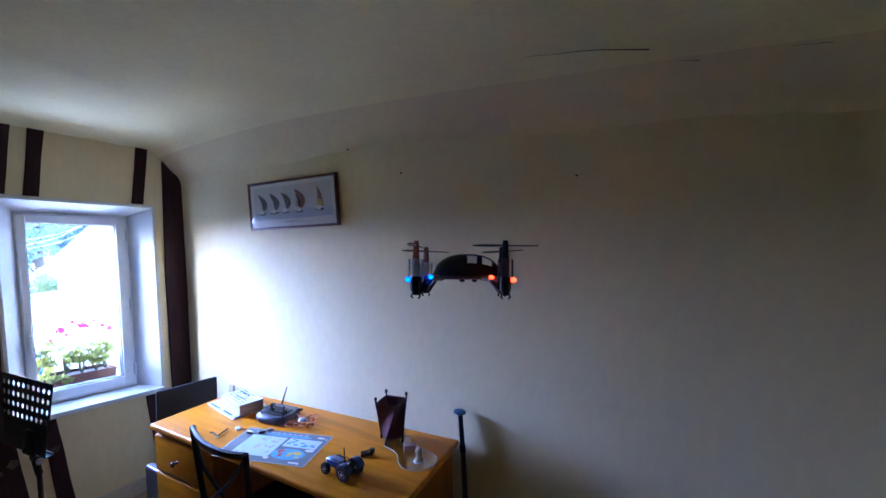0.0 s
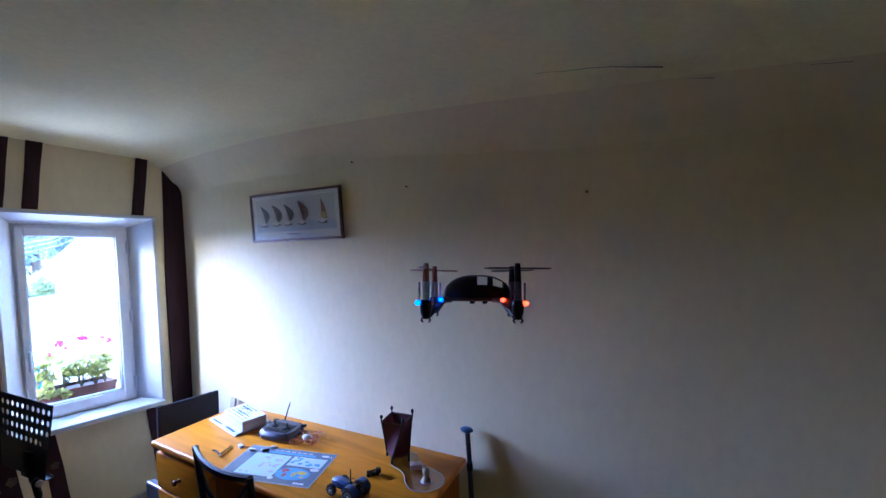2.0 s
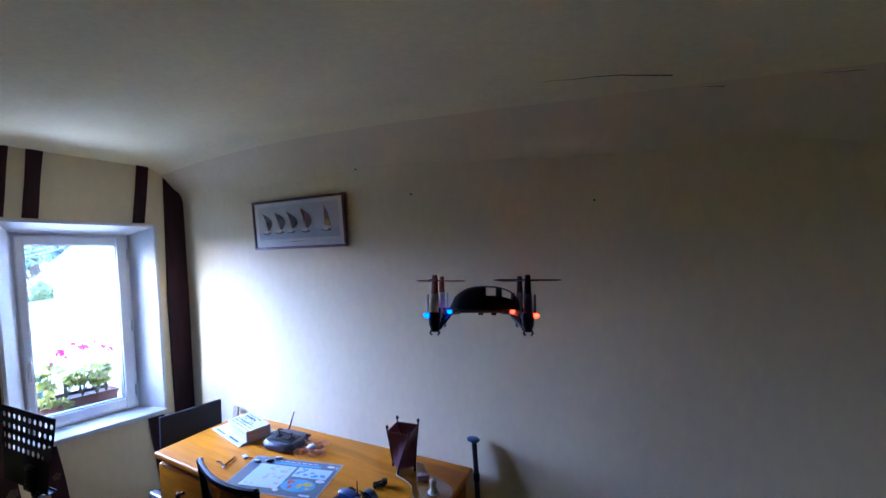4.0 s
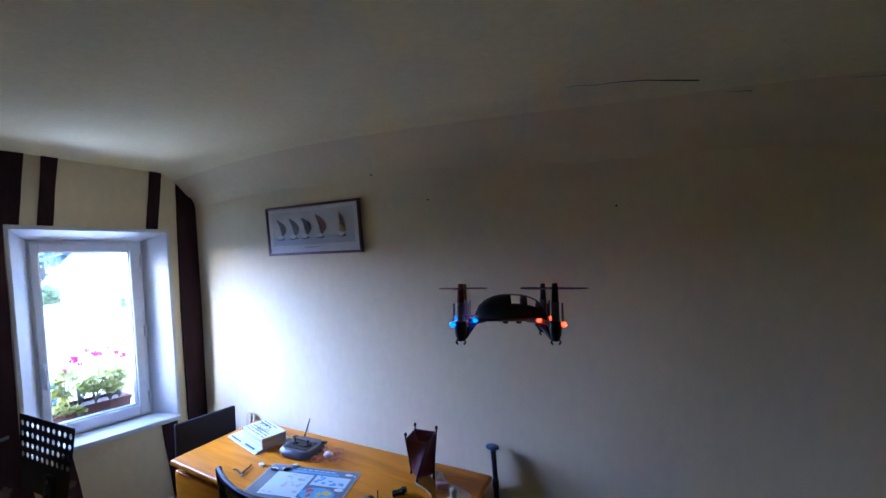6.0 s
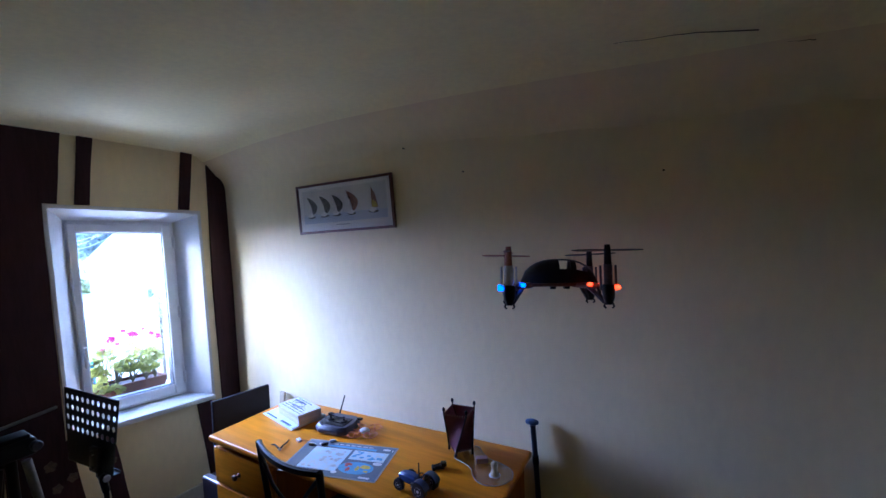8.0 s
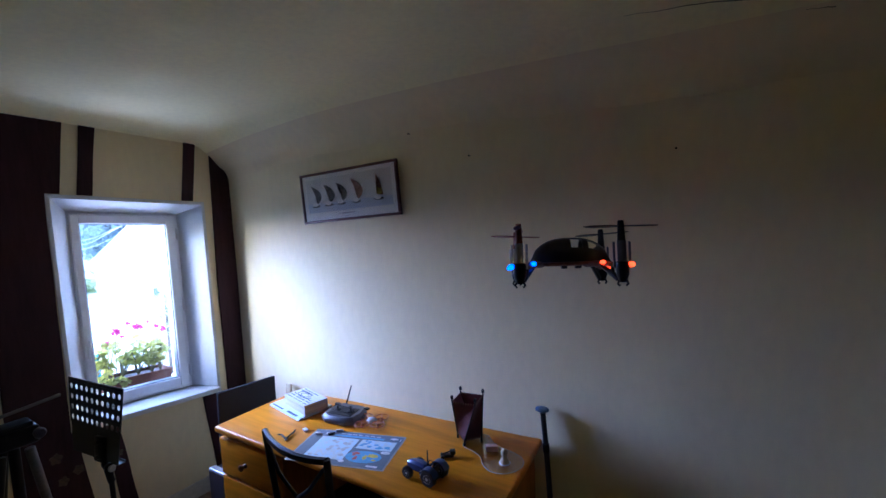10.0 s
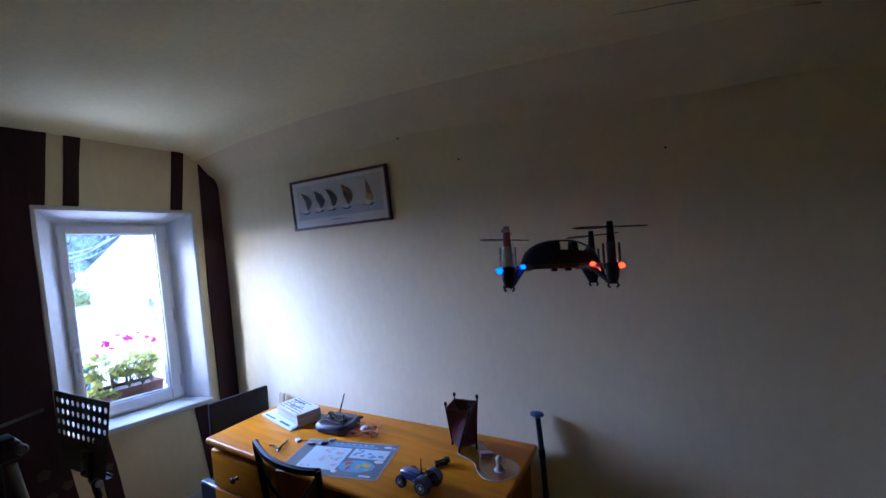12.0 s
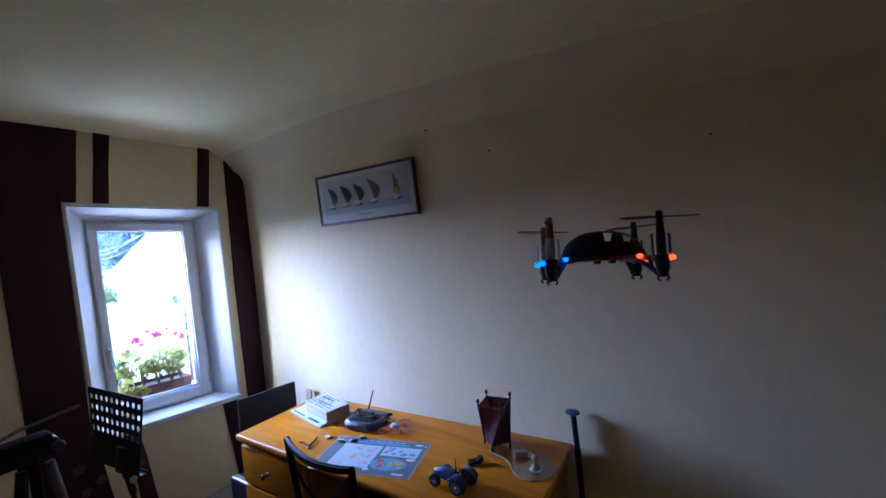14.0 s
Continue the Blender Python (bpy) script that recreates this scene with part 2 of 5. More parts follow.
def build_room():
    floor = thing("floor", (0, 0, 0), "brown wooden floor boards, mostly hidden under furniture", "floor", kind="structure")
    bm = bmesh.new()
    box(bm, (XW - 0.3, YS - 0.2, -0.2), (XE + 0.2, YN + 0.2, -0.02))
    part("subfloor", bm, M_FLOOR, floor)
    # window wall: blocks round the opening
    wall = thing("wall_west", (XW, 0, 0), "cream wall with maroon timbers round a deep window", "wall", kind="structure")
    bm = bmesh.new()
    for y0, y1, z0, z1 in ((YS - 0.2, 0.3, -0.3, 2.74), (0.3, OY0, -0.3, 2.74), (OY1, YN + 0.25, -0.2, 2.82), (OY0, OY1, -0.25, OZ0), (OY0, OY1, OZ1, 2.78)):
        box(bm, (-DEEP, y0, z0), (0, y1, z1))
    part("plaster", bm, M_WALL, wall)
    # splayed white lining of the opening
    bm = bmesh.new()
    for outline in ([(0.004, OY0 - 0.002), (0.004, OY0 + 0.008), (-0.16, FY0), (-0.30, FY0), (-0.30, OY0 - 0.002)], [(0.004, OY1 + 0.002), (0.004, OY1 - 0.008), (-0.16, FY1), (-0.30, FY1), (-0.30, OY1 + 0.002)]):
        prism(bm, outline, OZ0 - 0.01, OZ1 + 0.001)
    prism(bm, [(0.004, OZ1 + 0.0012), (0.004, OZ1 - 0.006), (-0.16, FZ1), (-0.30, FZ1), (-0.30, OZ1 + 0.0012)], OY0 - 0.001, OY1 + 0.001, m=Matrix(((1, 0, 0, 0), (0, 0, 1, 0), (0, 1, 0, 0), (0, 0, 0, 1))))
    for y0, y1 in ((OY0 - 0.012, OY0 + 0.004), (OY1 - 0.004, OY1 + 0.012)):
        box(bm, (-0.002, y0, OZ0 - 0.01), (0.006, y1, OZ1 + 0.012), 0.002)
    box(bm, (-0.002, OY0 - 0.012, OZ1), (0.006, OY1 + 0.012, OZ1 + 0.014), 0.002)
    part("reveal_lining", bm, M_WHITE, wall, "white painted window reveal")
    # timbers, set flush and a little proud, with uneven hewn edges
    posts = (
        ("post", 0.0, OZ0, 0.520, 0.872, 0.520, 0.790),
        ("post", OZ0, OZ1 + 0.016, 0.520, 0.772, 0.520, 0.782),
        ("post", OZ1 + 0.016, 2.62, 0.520, 0.848, 0.560, 0.935),
        ("stud", OZ1 + 0.016, 2.62, 0.922, 0.992, 1.010, 1.080),
        ("stud", OZ1 + 0.016, 2.62, 1.470, 1.540, 1.562, 1.634),
        ("stud", 0.10, OZ0 - 0.008, 0.972, 1.058, 0.920, 0.992),
        ("stud", 0.10, OZ0 - 0.008, 1.545, 1.642, 1.486, 1.588),
    )
    for name, z0, z1, yl0, yr0, yl1, yr1 in posts:
        bm = bmesh.new()
        left, right = [], []
        steps = 14
        for i in range(steps + 1):
            u = i / steps
            z = z0 + (z1 - z0) * u
            left.append((yl0 + (yl1 - yl0) * u + 0.004 * noise.noise((yl0 * 9, z * 5, 1.0)), z))
            right.append((yr0 + (yr1 - yr0) * u + 0.004 * noise.noise((yr0 * 9, z * 5, 4.0)), z))
        outline = left + right[::-1]
        prism(bm, outline, -0.02, 0.009, m=Matrix(((0, 0, 1, 0), (1, 0, 0, 0), (0, 1, 0, 0), (0, 0, 0, 1))))
        part(name, bm, M_TIMBER, wall, "maroon painted timber post")
    # corner post, cut along the sloped strip
    bm = bmesh.new()
    outline = [(1.668, 0.0), (1.81, 0.0), (1.81, 2.085), (1.676, 2.232), (1.658, 1.4)]
    prism(bm, outline, -0.02, 0.012, m=Matrix(((0, 0, 1, 0), (1, 0, 0, 0), (0, 1, 0, 0), (0, 0, 0, 1))))
    part("corner_post", bm, M_TIMBER, wall, "maroon painted corner timber with slanted top")
    shear_wall(wall)
    # long wall, with a slightly wavy old surface
    wall = thing("wall_north", (0, YN, 0), "cream papered wall, lightly wrinkled, brightly lit near the window", "wall", kind="structure")
    bm = bmesh.new()
    nx, nz = 90, 46
    grid = []
    for j in range(nz + 1):
        row = []
        for i in range(nx + 1):
            x = XW - 0.02 + (XE + 0.04 - XW) * i / nx
            z = -0.1 + 2.55 * j / nz
            row.append(bm.verts.new((x, 0.006 * noise.noise((x * 1.3, z * 1.1, 3.0)) + 0.0022 * noise.noise((x * 7, z * 3, 5.0)), z)))
        grid.append(row)
    for j in range(nz):
        for i in range(nx):
            bm.faces.new((grid[j][i], grid[j][i + 1], grid[j + 1][i + 1], grid[j + 1][i]))
    part("paper_face", bm, M_WALL, wall, smooth=60, recalc=False)
    bm = bmesh.new()
    box(bm, (XW - 0.3, 0.02, -0.2), (XE + 0.2, 0.25, 2.75))
    part("masonry", bm, M_WALL, wall)
    # unseen walls that close the room, their colour set for the bounce
    for name, lo, hi in (("wall_south", (XW - 0.3, YS - 0.2, -0.2), (XE + 0.2, YS, 2.75)), ("wall_east", (XE, YS, -0.2), (XE + 0.2, YN + 0.2, 2.75))):
        bm = bmesh.new()
        box(bm, lo, hi)
        tagged(part(name, bm, M_BOUNCE_WALL), "plain unseen wall tinted ochre to warm the bounced light", "wall", kind="structure")
    # ceiling with its sloped strip over the long wall
    bm = bmesh.new()
    rows, nx = [], 60
    for i in range(nx + 1):
        x = XW - 0.01 + (XE + 0.02 - XW) * i / nx
        row = []
        top = ceiling_z(x, 1.53)
        for y, z in ((YN + 0.002, cove_z(x) - 0.07), (1.797, cove_z(x) - 0.035), (1.789, cove_z(x) - 0.005), (1.772, cove_z(x) + 0.026), (1.74, cove_z(x) * 0.75 + top * 0.25), (1.66, top - 0.055), (1.62, top - 0.022), (1.58, top - 0.006), (1.53, top), (0.9, ceiling_z(x, 0.9) + 0.004), (0.5, ceiling_z(x, 0.5)), (-0.8, ceiling_z(x, -0.8) + 0.005), (YS, ceiling_z(x, YS))):
            row.append(bm.verts.new((x, y, z + 0.008 * noise.noise((x * 1.6, y * 1.6, 8.0)))))
        rows.append(row)
    for a, b in zip(rows, rows[1:]):
        for k in range(len(a) - 1):
            bm.faces.new((a[k], a[k + 1], b[k + 1], b[k]))
    bm.normal_update()
    for f in bm.faces:
        if f.normal.z > 0:
            f.normal_flip()
        if f.calc_center_median().y > 1.66:
            f.material_index = 1
    tagged(part("ceiling", bm, [M_CEIL, M_WALL], smooth=60, recalc=False), "white plaster ceiling with a sloped strip over the wall", "ceiling", kind="structure")
    bm = bmesh.new()
    box(bm, (XW - 0.3, YS - 0.2, 2.75), (XE + 0.2, YN + 0.25, 2.9))
    tagged(part("roof_slab", bm, M_CEIL), "plain slab that closes the room above", "ceiling", kind="structure")
    # baseboards
    bm = bmesh.new()
    box(bm, (XW + 0.001, YS, 0), (XW + 0.018, 0.50, 0.10), 0.004)
    box(bm, (XW + 0.001, 0.53, 0), (XW + 0.018, YN - 0.02, 0.10), 0.004)
    tagged(part("baseboard", bm, M_BASE), "cream painted baseboard under the window", "baseboard", kind="structure")
    bm = bmesh.new()
    box(bm, (XW + 0.02, YN - 0.026, 0), (XE, YN - 0.008, 0.10), 0.004)
    tagged(part("baseboard", bm, M_BASE), "cream painted baseboard along the long wall", "baseboard", kind="structure")


build_room()


def build_window():
    """One-leaf window set deep in the wall."""
    win = thing("window_1", (XW - 0.19, 0, 0), "white plastic casement window, closed, looking out on daylight", "window", kind="structure")
    y0, y1, z0, z1 = FY0 - 0.004, FY1 + 0.004, OZ0 + 0.0285, FZ1 + 0.004

    def ring(name, a0, a1, b0, b1, wl, wr, low, up, x0, x1, bevel, mat_, label=""):
        bm = bmesh.new()
        box(bm, (x0, a0, b0), (x1, a0 + wl, b1), bevel)
        box(bm, (x0, a1 - wr, b0), (x1, a1, b1), bevel)
        box(bm, (x0, a0 + wl, b0), (x1, a1 - wr, b0 + low), bevel)
        box(bm, (x0, a0 + wl, b1 - up), (x1, a1 - wr, b1), bevel)
        return part(name, bm, mat_, win, label)

    ring("window_frame", y0, y1, z0, z1, 0.030, 0.040, 0.036, 0.036, -0.03, 0.03, 0.004, M_PVC)
    ring("sash", y0 + 0.014, y1 - 0.026, z0 + 0.014, z1 - 0.018, 0.040, 0.058, 0.066, 0.052, -0.02, 0.050, 0.007, M_PVC, "white sash with rounded profile")
    ring("glazing_seal", y0 + 0.053, y1 - 0.083, z0 + 0.079, z1 - 0.069, 0.007, 0.007, 0.007, 0.007, 0.0, 0.040, 0.003, M_SEAL, "grey glazing seal")
    bm = bmesh.new()
    box(bm, (-0.002, y0 + 0.050, z0 + 0.075), (0.002, y1 - 0.080, z1 - 0.066))
    pane = part("pane", bm, M_GLASS, win)
    pane.visible_shadow = False
    for z in (0.80, 1.24, 1.70):
        bm = bmesh.new()
        rod(bm, (0.046, y1 - 0.014, z - 0.04), (0.046, y1 - 0.014, z + 0.04), 0.007)
        box(bm, (0.030, y1 - 0.020, z - 0.036), (0.044, y1 - 0.008, z + 0.036), 0.002)
        part("hinge", bm, M_PVC, win)
    bm = bmesh.new()
    box(bm, (0.050, y0 + 0.022, 1.06), (0.058, y0 + 0.044, 1.14), 0.004)
    box(bm, (0.056, y0 + 0.026, 0.99), (0.080, y0 + 0.040, 1.11), 0.006)
    part("window_handle", bm, M_PVC, win)
    bm = bmesh.new()
    box(bm, (0.032, OY0 + 0.0, OZ0 - 0.005), (0.225, OY1, OZ0 + 0.028), 0.008)
    part("window_sill", bm, M_WHITE, win, "white painted inner sill")
    bm = bmesh.new()
    box(bm, (-0.36, OY0 - 0.05, OZ0 - 0.02), (-0.032, OY1 + 0.05, OZ0 + 0.028), 0.006)
    part("outer_sill", bm, M_STONE, win, "pale stone outer sill")
    shear_wall(win)


M_SEAL = material("grey_rubber_seal", (0.34, 0.35, 0.37), 0.6, var=0.1, scale=20, fine=90)
M_STONE = material("pale_stone", (0.55, 0.52, 0.46), 0.8, var=0.1, scale=6, fine=60, bump=0.4)
build_window()


# ---- desk ----
DX0, DX1, DY0, DY1, DZ = -2.485, -0.925, 1.128, 1.785, 0.75


def build_desk():
    desk = thing("desk", (DX0, DY0, 0), "orange varnished pine desk with drawers, one end touching the wall", "desk")
    w, d = DX1 - DX0, DY1 - DY0
    bm = bmesh.new()
    for v in box(bm, (0, 0, DZ - 0.032), (w, d, DZ), 0.012, 3):
        v.co.x -= 0.072 * (v.co.x / w) * (v.co.y / d)
        if v.co.y > d / 2:  # the back edge runs at a slant
            v.co.y -= 0.125 * (1 - v.co.x / w)
    part("desktop", bm, M_PINE, desk, smooth=40)
    bm = bmesh.new()
    box(bm, (0.03, 0.04, 0.0), (0.05, d - 0.14, DZ - 0.034), 0.002)
    box(bm, (0.45, 0.04, 0.0), (0.47, d - 0.14, DZ - 0.034), 0.002)
    box(bm, (0.05, 0.05, 0.03), (0.45, d - 0.14, 0.05))
    box(bm, (0.05, d - 0.15, 0.05), (0.45, d - 0.14, DZ - 0.034))
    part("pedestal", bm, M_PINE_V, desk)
    bm = bmesh.new()
    box(bm, (w - 0.13, 0.04, 0.0), (w - 0.105, d - 0.02, DZ - 0.034), 0.003)
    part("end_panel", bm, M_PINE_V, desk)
    bm = bmesh.new()
    box(bm, (0.47, d - 0.16, 0.34), (w - 0.13, d - 0.14, DZ - 0.034))
    part("modesty_panel", bm, M_PINE, desk)
    for z0, z1 in ((0.505, 0.695), (0.285, 0.495), (0.06, 0.275)):
        bm = bmesh.new()
        box(bm, (0.022, 0.012, z0), (0.478, 0.038, z1), 0.008, 3)
        drawer = part("drawer", bm, M_PINE, desk, smooth=40)
        bm = bmesh.new()
        lathe(bm, [(0.012, 0), (0.010, 0.004), (0.006, 0.010), (0.007, 0.016), (0.015, 0.022), (0.016, 0.028), (0.011, 0.034), (0.0, 0.036)], 16, Matrix.Translation((0.225, 0.012, (z0 + z1) / 2 - 0.005)) @ Matrix.Rotation(radians(90), 4, "X"))
        part("knob", bm, M_BRASS, drawer, "bronze drawer knob", smooth=40)


build_desk()

# ---- chairs ----


def build_cross_chair():
    """Black chair with a bowed top rail and a crossed back, pushed up to the desk."""
    chair = thing("desk_chair", (-1.715, 1.0, 0), "black lacquered chair with crossed back, pushed up to the desk", "chair", rz=-6)
    bm = bmesh.new()
    n = 14
    for i in range(n):
        a, b = -1 + 2 * i / n, -1 + 2 * (i + 1) / n
        pa, pb = Vector((0.205 * a, -0.035 * (1 - a * a), 0.905 - 0.012 * (1 - a * a))), Vector((0.205 * b, -0.035 * (1 - b * b), 0.905 - 0.012 * (1 - b * b)))
        quad = [[bm.verts.new(p + Vector((0, dy, dz))) for dy, dz in ((-0.009, -0.014), (0.009, -0.014), (0.010, 0.008), (0, 0.013), (-0.010, 0.008))] for p in (pa, pb)]
        for k in range(5):
            bm.faces.new((quad[0][k], quad[0][(k + 1) % 5], quad[1][(k + 1) % 5], quad[1][k]))
        if i == 0:
            bm.faces.new(quad[0][::-1])
        if i == n - 1:
            bm.faces.new(quad[1])
    bmesh.ops.remove_doubles(bm, verts=bm.verts[:], dist=0.0005)
    part("top_rail", bm, M_DARK, chair, smooth=35)
    for sx in (-1, 1):
        bm = bmesh.new()
        tube(bm, [(0.205 * sx, 0, 0.91), (0.200 * sx, 0.012, 0.75), (0.19 * sx, 0.035, 0.48), (0.195 * sx, 0.01, 0.25), (0.21 * sx, -0.03, 0.0)], 0.014, 10)
        part("back_post", bm, M_DARK, chair, smooth=40)
        bm = bmesh.new()
        tube(bm, [(0.195 * sx, 0.40, 0.44), (0.2 * sx, 0.41, 0.2), (0.205 * sx, 0.42, 0.0)], 0.014, 10)
        part("front_leg", bm, M_DARK, chair, smooth=40)
        bm = bmesh.new()
        tube(bm, [(0.19 * sx, -0.004, 0.87), (0.10 * sx, -0.012, 0.76), (0, 0.0, 0.685), (-0.10 * sx, 0.012, 0.60), (-0.185 * sx, 0.03, 0.50)], 0.008, 8)
        part("cross_brace", bm, M_DARK, chair, smooth=40)
    bm = bmesh.new()
    box(bm, (-0.205, 0.02, 0.445), (0.205, 0.43, 0.475), 0.012, 3)
    part("seat", bm, M_PANEL, chair)


def build_panel_chair():
    """Dark panel-backed folding chair standing folded between desk and window."""
    chair = thing("folding_chair", (-2.60, 1.46, 0), "charcoal folding chair, folded flat, standing beside the desk", "chair")
    bm = bmesh.new()
    m = Matrix.Translation((0, -0.02, -0.006)) @ Matrix.Rotation(radians(-4), 4, "Y")
    lean = m @ Matrix.Translation((0, 0, 0.66)) @ Matrix.Rotation(radians(-4), 4, "X") @ Matrix.Translation((0, 0, -0.66))
    box(bm, (-0.012, -0.185, 0.50), (0.008, 0.185, 0.835), 0.006, m=lean)
    part("backrest", bm, M_PANEL, chair)
    bm = bmesh.new()
    box(bm, (-0.034, -0.17, 0.10), (-0.016, 0.17, 0.46), 0.006, m=m)
    part("seat", bm, M_PANEL, chair)
    for y in (-0.175, 0.150):
        bm = bmesh.new()
        tube(bm, [(-0.058, y, 0.72), (-0.03, y, 0.45), (0.0, y, 0.0)], 0.010, 8)
        part("leg", bm, M_DARK, chair, smooth=40)


build_cross_chair()
build_panel_chair()

# ---- things on the desk ----
M_MAGA = material("pale_blue_magazine", (0.42, 0.55, 0.62), 0.35, var=0.3, scale=14, fine=60, bump=0.03, tint=(0.65, 0.67, 0.66))
M_COVER = material("white_book_cover", (0.62, 0.64, 0.64), 0.35, var=0.1, scale=10, fine=60, bump=0.02)
M_PRINT = material("grey_blue_print", (0.07, 0.10, 0.13), 0.6, var=0.25, scale=30, fine=150)
M_PAGES = material("book_page_edges", (0.56, 0.53, 0.46), 0.9, var=0.18, scale=3, fine=12, bump=0.5, stretch=(1, 1, 60))
M_ORANGE = material("orange_plastic", (0.55, 0.17, 0.06), 0.35, var=0.1, scale=30, fine=150)
M_WHITEP = material("white_plastic", (0.66, 0.66, 0.65), 0.35, var=0.06, scale=30, fine=150)
M_MAT = material("slate_blue_mat_print", (0.085, 0.125, 0.165), 0.4, var=0.08, scale=14, fine=90, bump=0.01, coat=0.4)
M_MATBLUE = material("bright_blue_print", (0.09, 0.34, 0.56), 0.4, var=0.12, scale=25, fine=110, bump=0.01, coat=0.4)
M_MATPALE = material("pale_blue_map_print", (0.30, 0.52, 0.70), 0.4, var=0.22, scale=24, fine=80, bump=0.01, coat=0.4, tint=(0.55, 0.54, 0.44))
M_MATWHITE = material("white_print", (0.62, 0.64, 0.64), 0.4, var=0.08, scale=40, fine=160, bump=0.01, coat=0.4)
M_LAMI = material("laminate_edge", (0.36, 0.36, 0.34), 0.2, var=0.1, scale=20, fine=90, coat=0.6)
M_RED = material("red_print", (0.42, 0.07, 0.06), 0.45, var=0.12, scale=40, fine=160)
M_YELLOW = material("yellow_print", (0.62, 0.47, 0.05), 0.45, var=0.12, scale=40, fine=160)
M_BURG = material("burgundy_hide_panel", (0.120, 0.018, 0.022), 0.5, var=0.22, scale=14, fine=90, bump=0.2)
M_TRACTOR = material("blue_toy_paint", (0.010, 0.040, 0.15), 0.32, var=0.15, scale=30, fine=150, coat=0.3)
M_RUBBER = material("black_rubber", (0.014, 0.014, 0.014), 0.75, var=0.2, scale=40, fine=200, bump=0.2)
M_CORK = material("pale_turned_wood", (0.46, 0.36, 0.20), 0.55, var=0.14, scale=20, fine=90, bump=0.1)
M_LACE = material("tan_lacing", (0.22, 0.13, 0.08), 0.7, var=0.2, scale=40, fine=160)
M_ROSE = material("pinkish_eraser", (0.36, 0.20, 0.16), 0.75, var=0.12, scale=30, fine=150)


def build_magazine_and_book():
    mag = thing("magazine", (-2.27, 1.50, DZ), "pale blue glossy magazines stacked flat on the desk", "magazine", rz=-11)
    for k, (rz, w, d) in enumerate(((0, 0.31, 0.205), (3, 0.30, 0.20))):
        bm = bmesh.new()
        box(bm, (-w / 2, -d / 2, 0.006 * k + 0.0004), (w / 2, d / 2, 0.006 * k + 0.0058), 0.0015, m=Matrix.Rotation(radians(rz), 4, "Z"))
        part("issue", bm, M_MAGA, mag)
    for x0, y0, x1, y1 in ((-0.13, -0.095, -0.02, -0.085), (0.02, -0.094, 0.12, -0.08), (-0.14, 0.06, -0.10, 0.09)):
        bm = bmesh.new()
        box(bm, (x0, y0, 0.0122), (x1, y1, 0.0126))
        part("cover_print", bm, M_PRINT, mag)
    z = DZ + 0.0126
    book = thing("book", (-2.225, 1.50, z), "thick white paperback dictionary lying on magazines", "book", rz=-13)
    w, d, h = 0.225, 0.135, 0.054
    bm = bmesh.new()
    box(bm, (-w / 2, -d / 2, 0), (w / 2, d / 2, 0.0016), 0.0004)
    box(bm, (-w / 2, -d / 2, h - 0.0016), (w / 2, d / 2, h), 0.0004)
    box(bm, (-w / 2, d / 2 - 0.002, 0), (w / 2, d / 2, h), 0.0006)
    part("cover", bm, M_COVER, book)
    bm = bmesh.new()
    box(bm, (-w / 2 + 0.003, -d / 2 + 0.003, 0.0017), (w / 2 - 0.003, d / 2 - 0.003, h - 0.0017))
    part("page_block", bm, M_PAGES, book)
    bm = bmesh.new()
    rng = random.Random(4)
    for y, n, tall in ((0.050, 4, 0.003), (0.032, 3, 0.005), (-0.012, 4, 0.003), (-0.030, 5, 0.003), (-0.050, 4, 0.002)):
        x = -0.095
        for _ in range(n):
            l = rng.uniform(0.018, 0.05)
            box(bm, (x, y - tall, h + 0.0002), (min(x + l, 0.1), y + tall, h + 0.0007))
            x += l + rng.uniform(0.004, 0.014)
    tagged(part("title_bars", bm, M_PRINT, book, "dark title lettering shown as bars"), kind="stuff")
    bm = bmesh.new()
    tube(bm, [(-0.02 + (0.02 + 0.004 * a) * math.cos(a), 0.012 + (0.010 + 0.002 * a) * math.sin(a), h + 0.0004) for a in [0.2 + i * 0.35 for i in range(36)]], 0.0017, 5)
    part("cover_swirl", bm, M_PRINT, book)
    plank = thing("plank", (-2.70, 1.675, 0), "pale wooden plank leaning in the corner behind the chair", "plank")
    bm = bmesh.new()
    box(bm, (-0.022, -0.008, 0), (0.022, 0.008, 0.715), 0.003, m=Matrix.Rotation(radians(-8), 4, "X"))
    part("board", bm, M_CORK, plank)


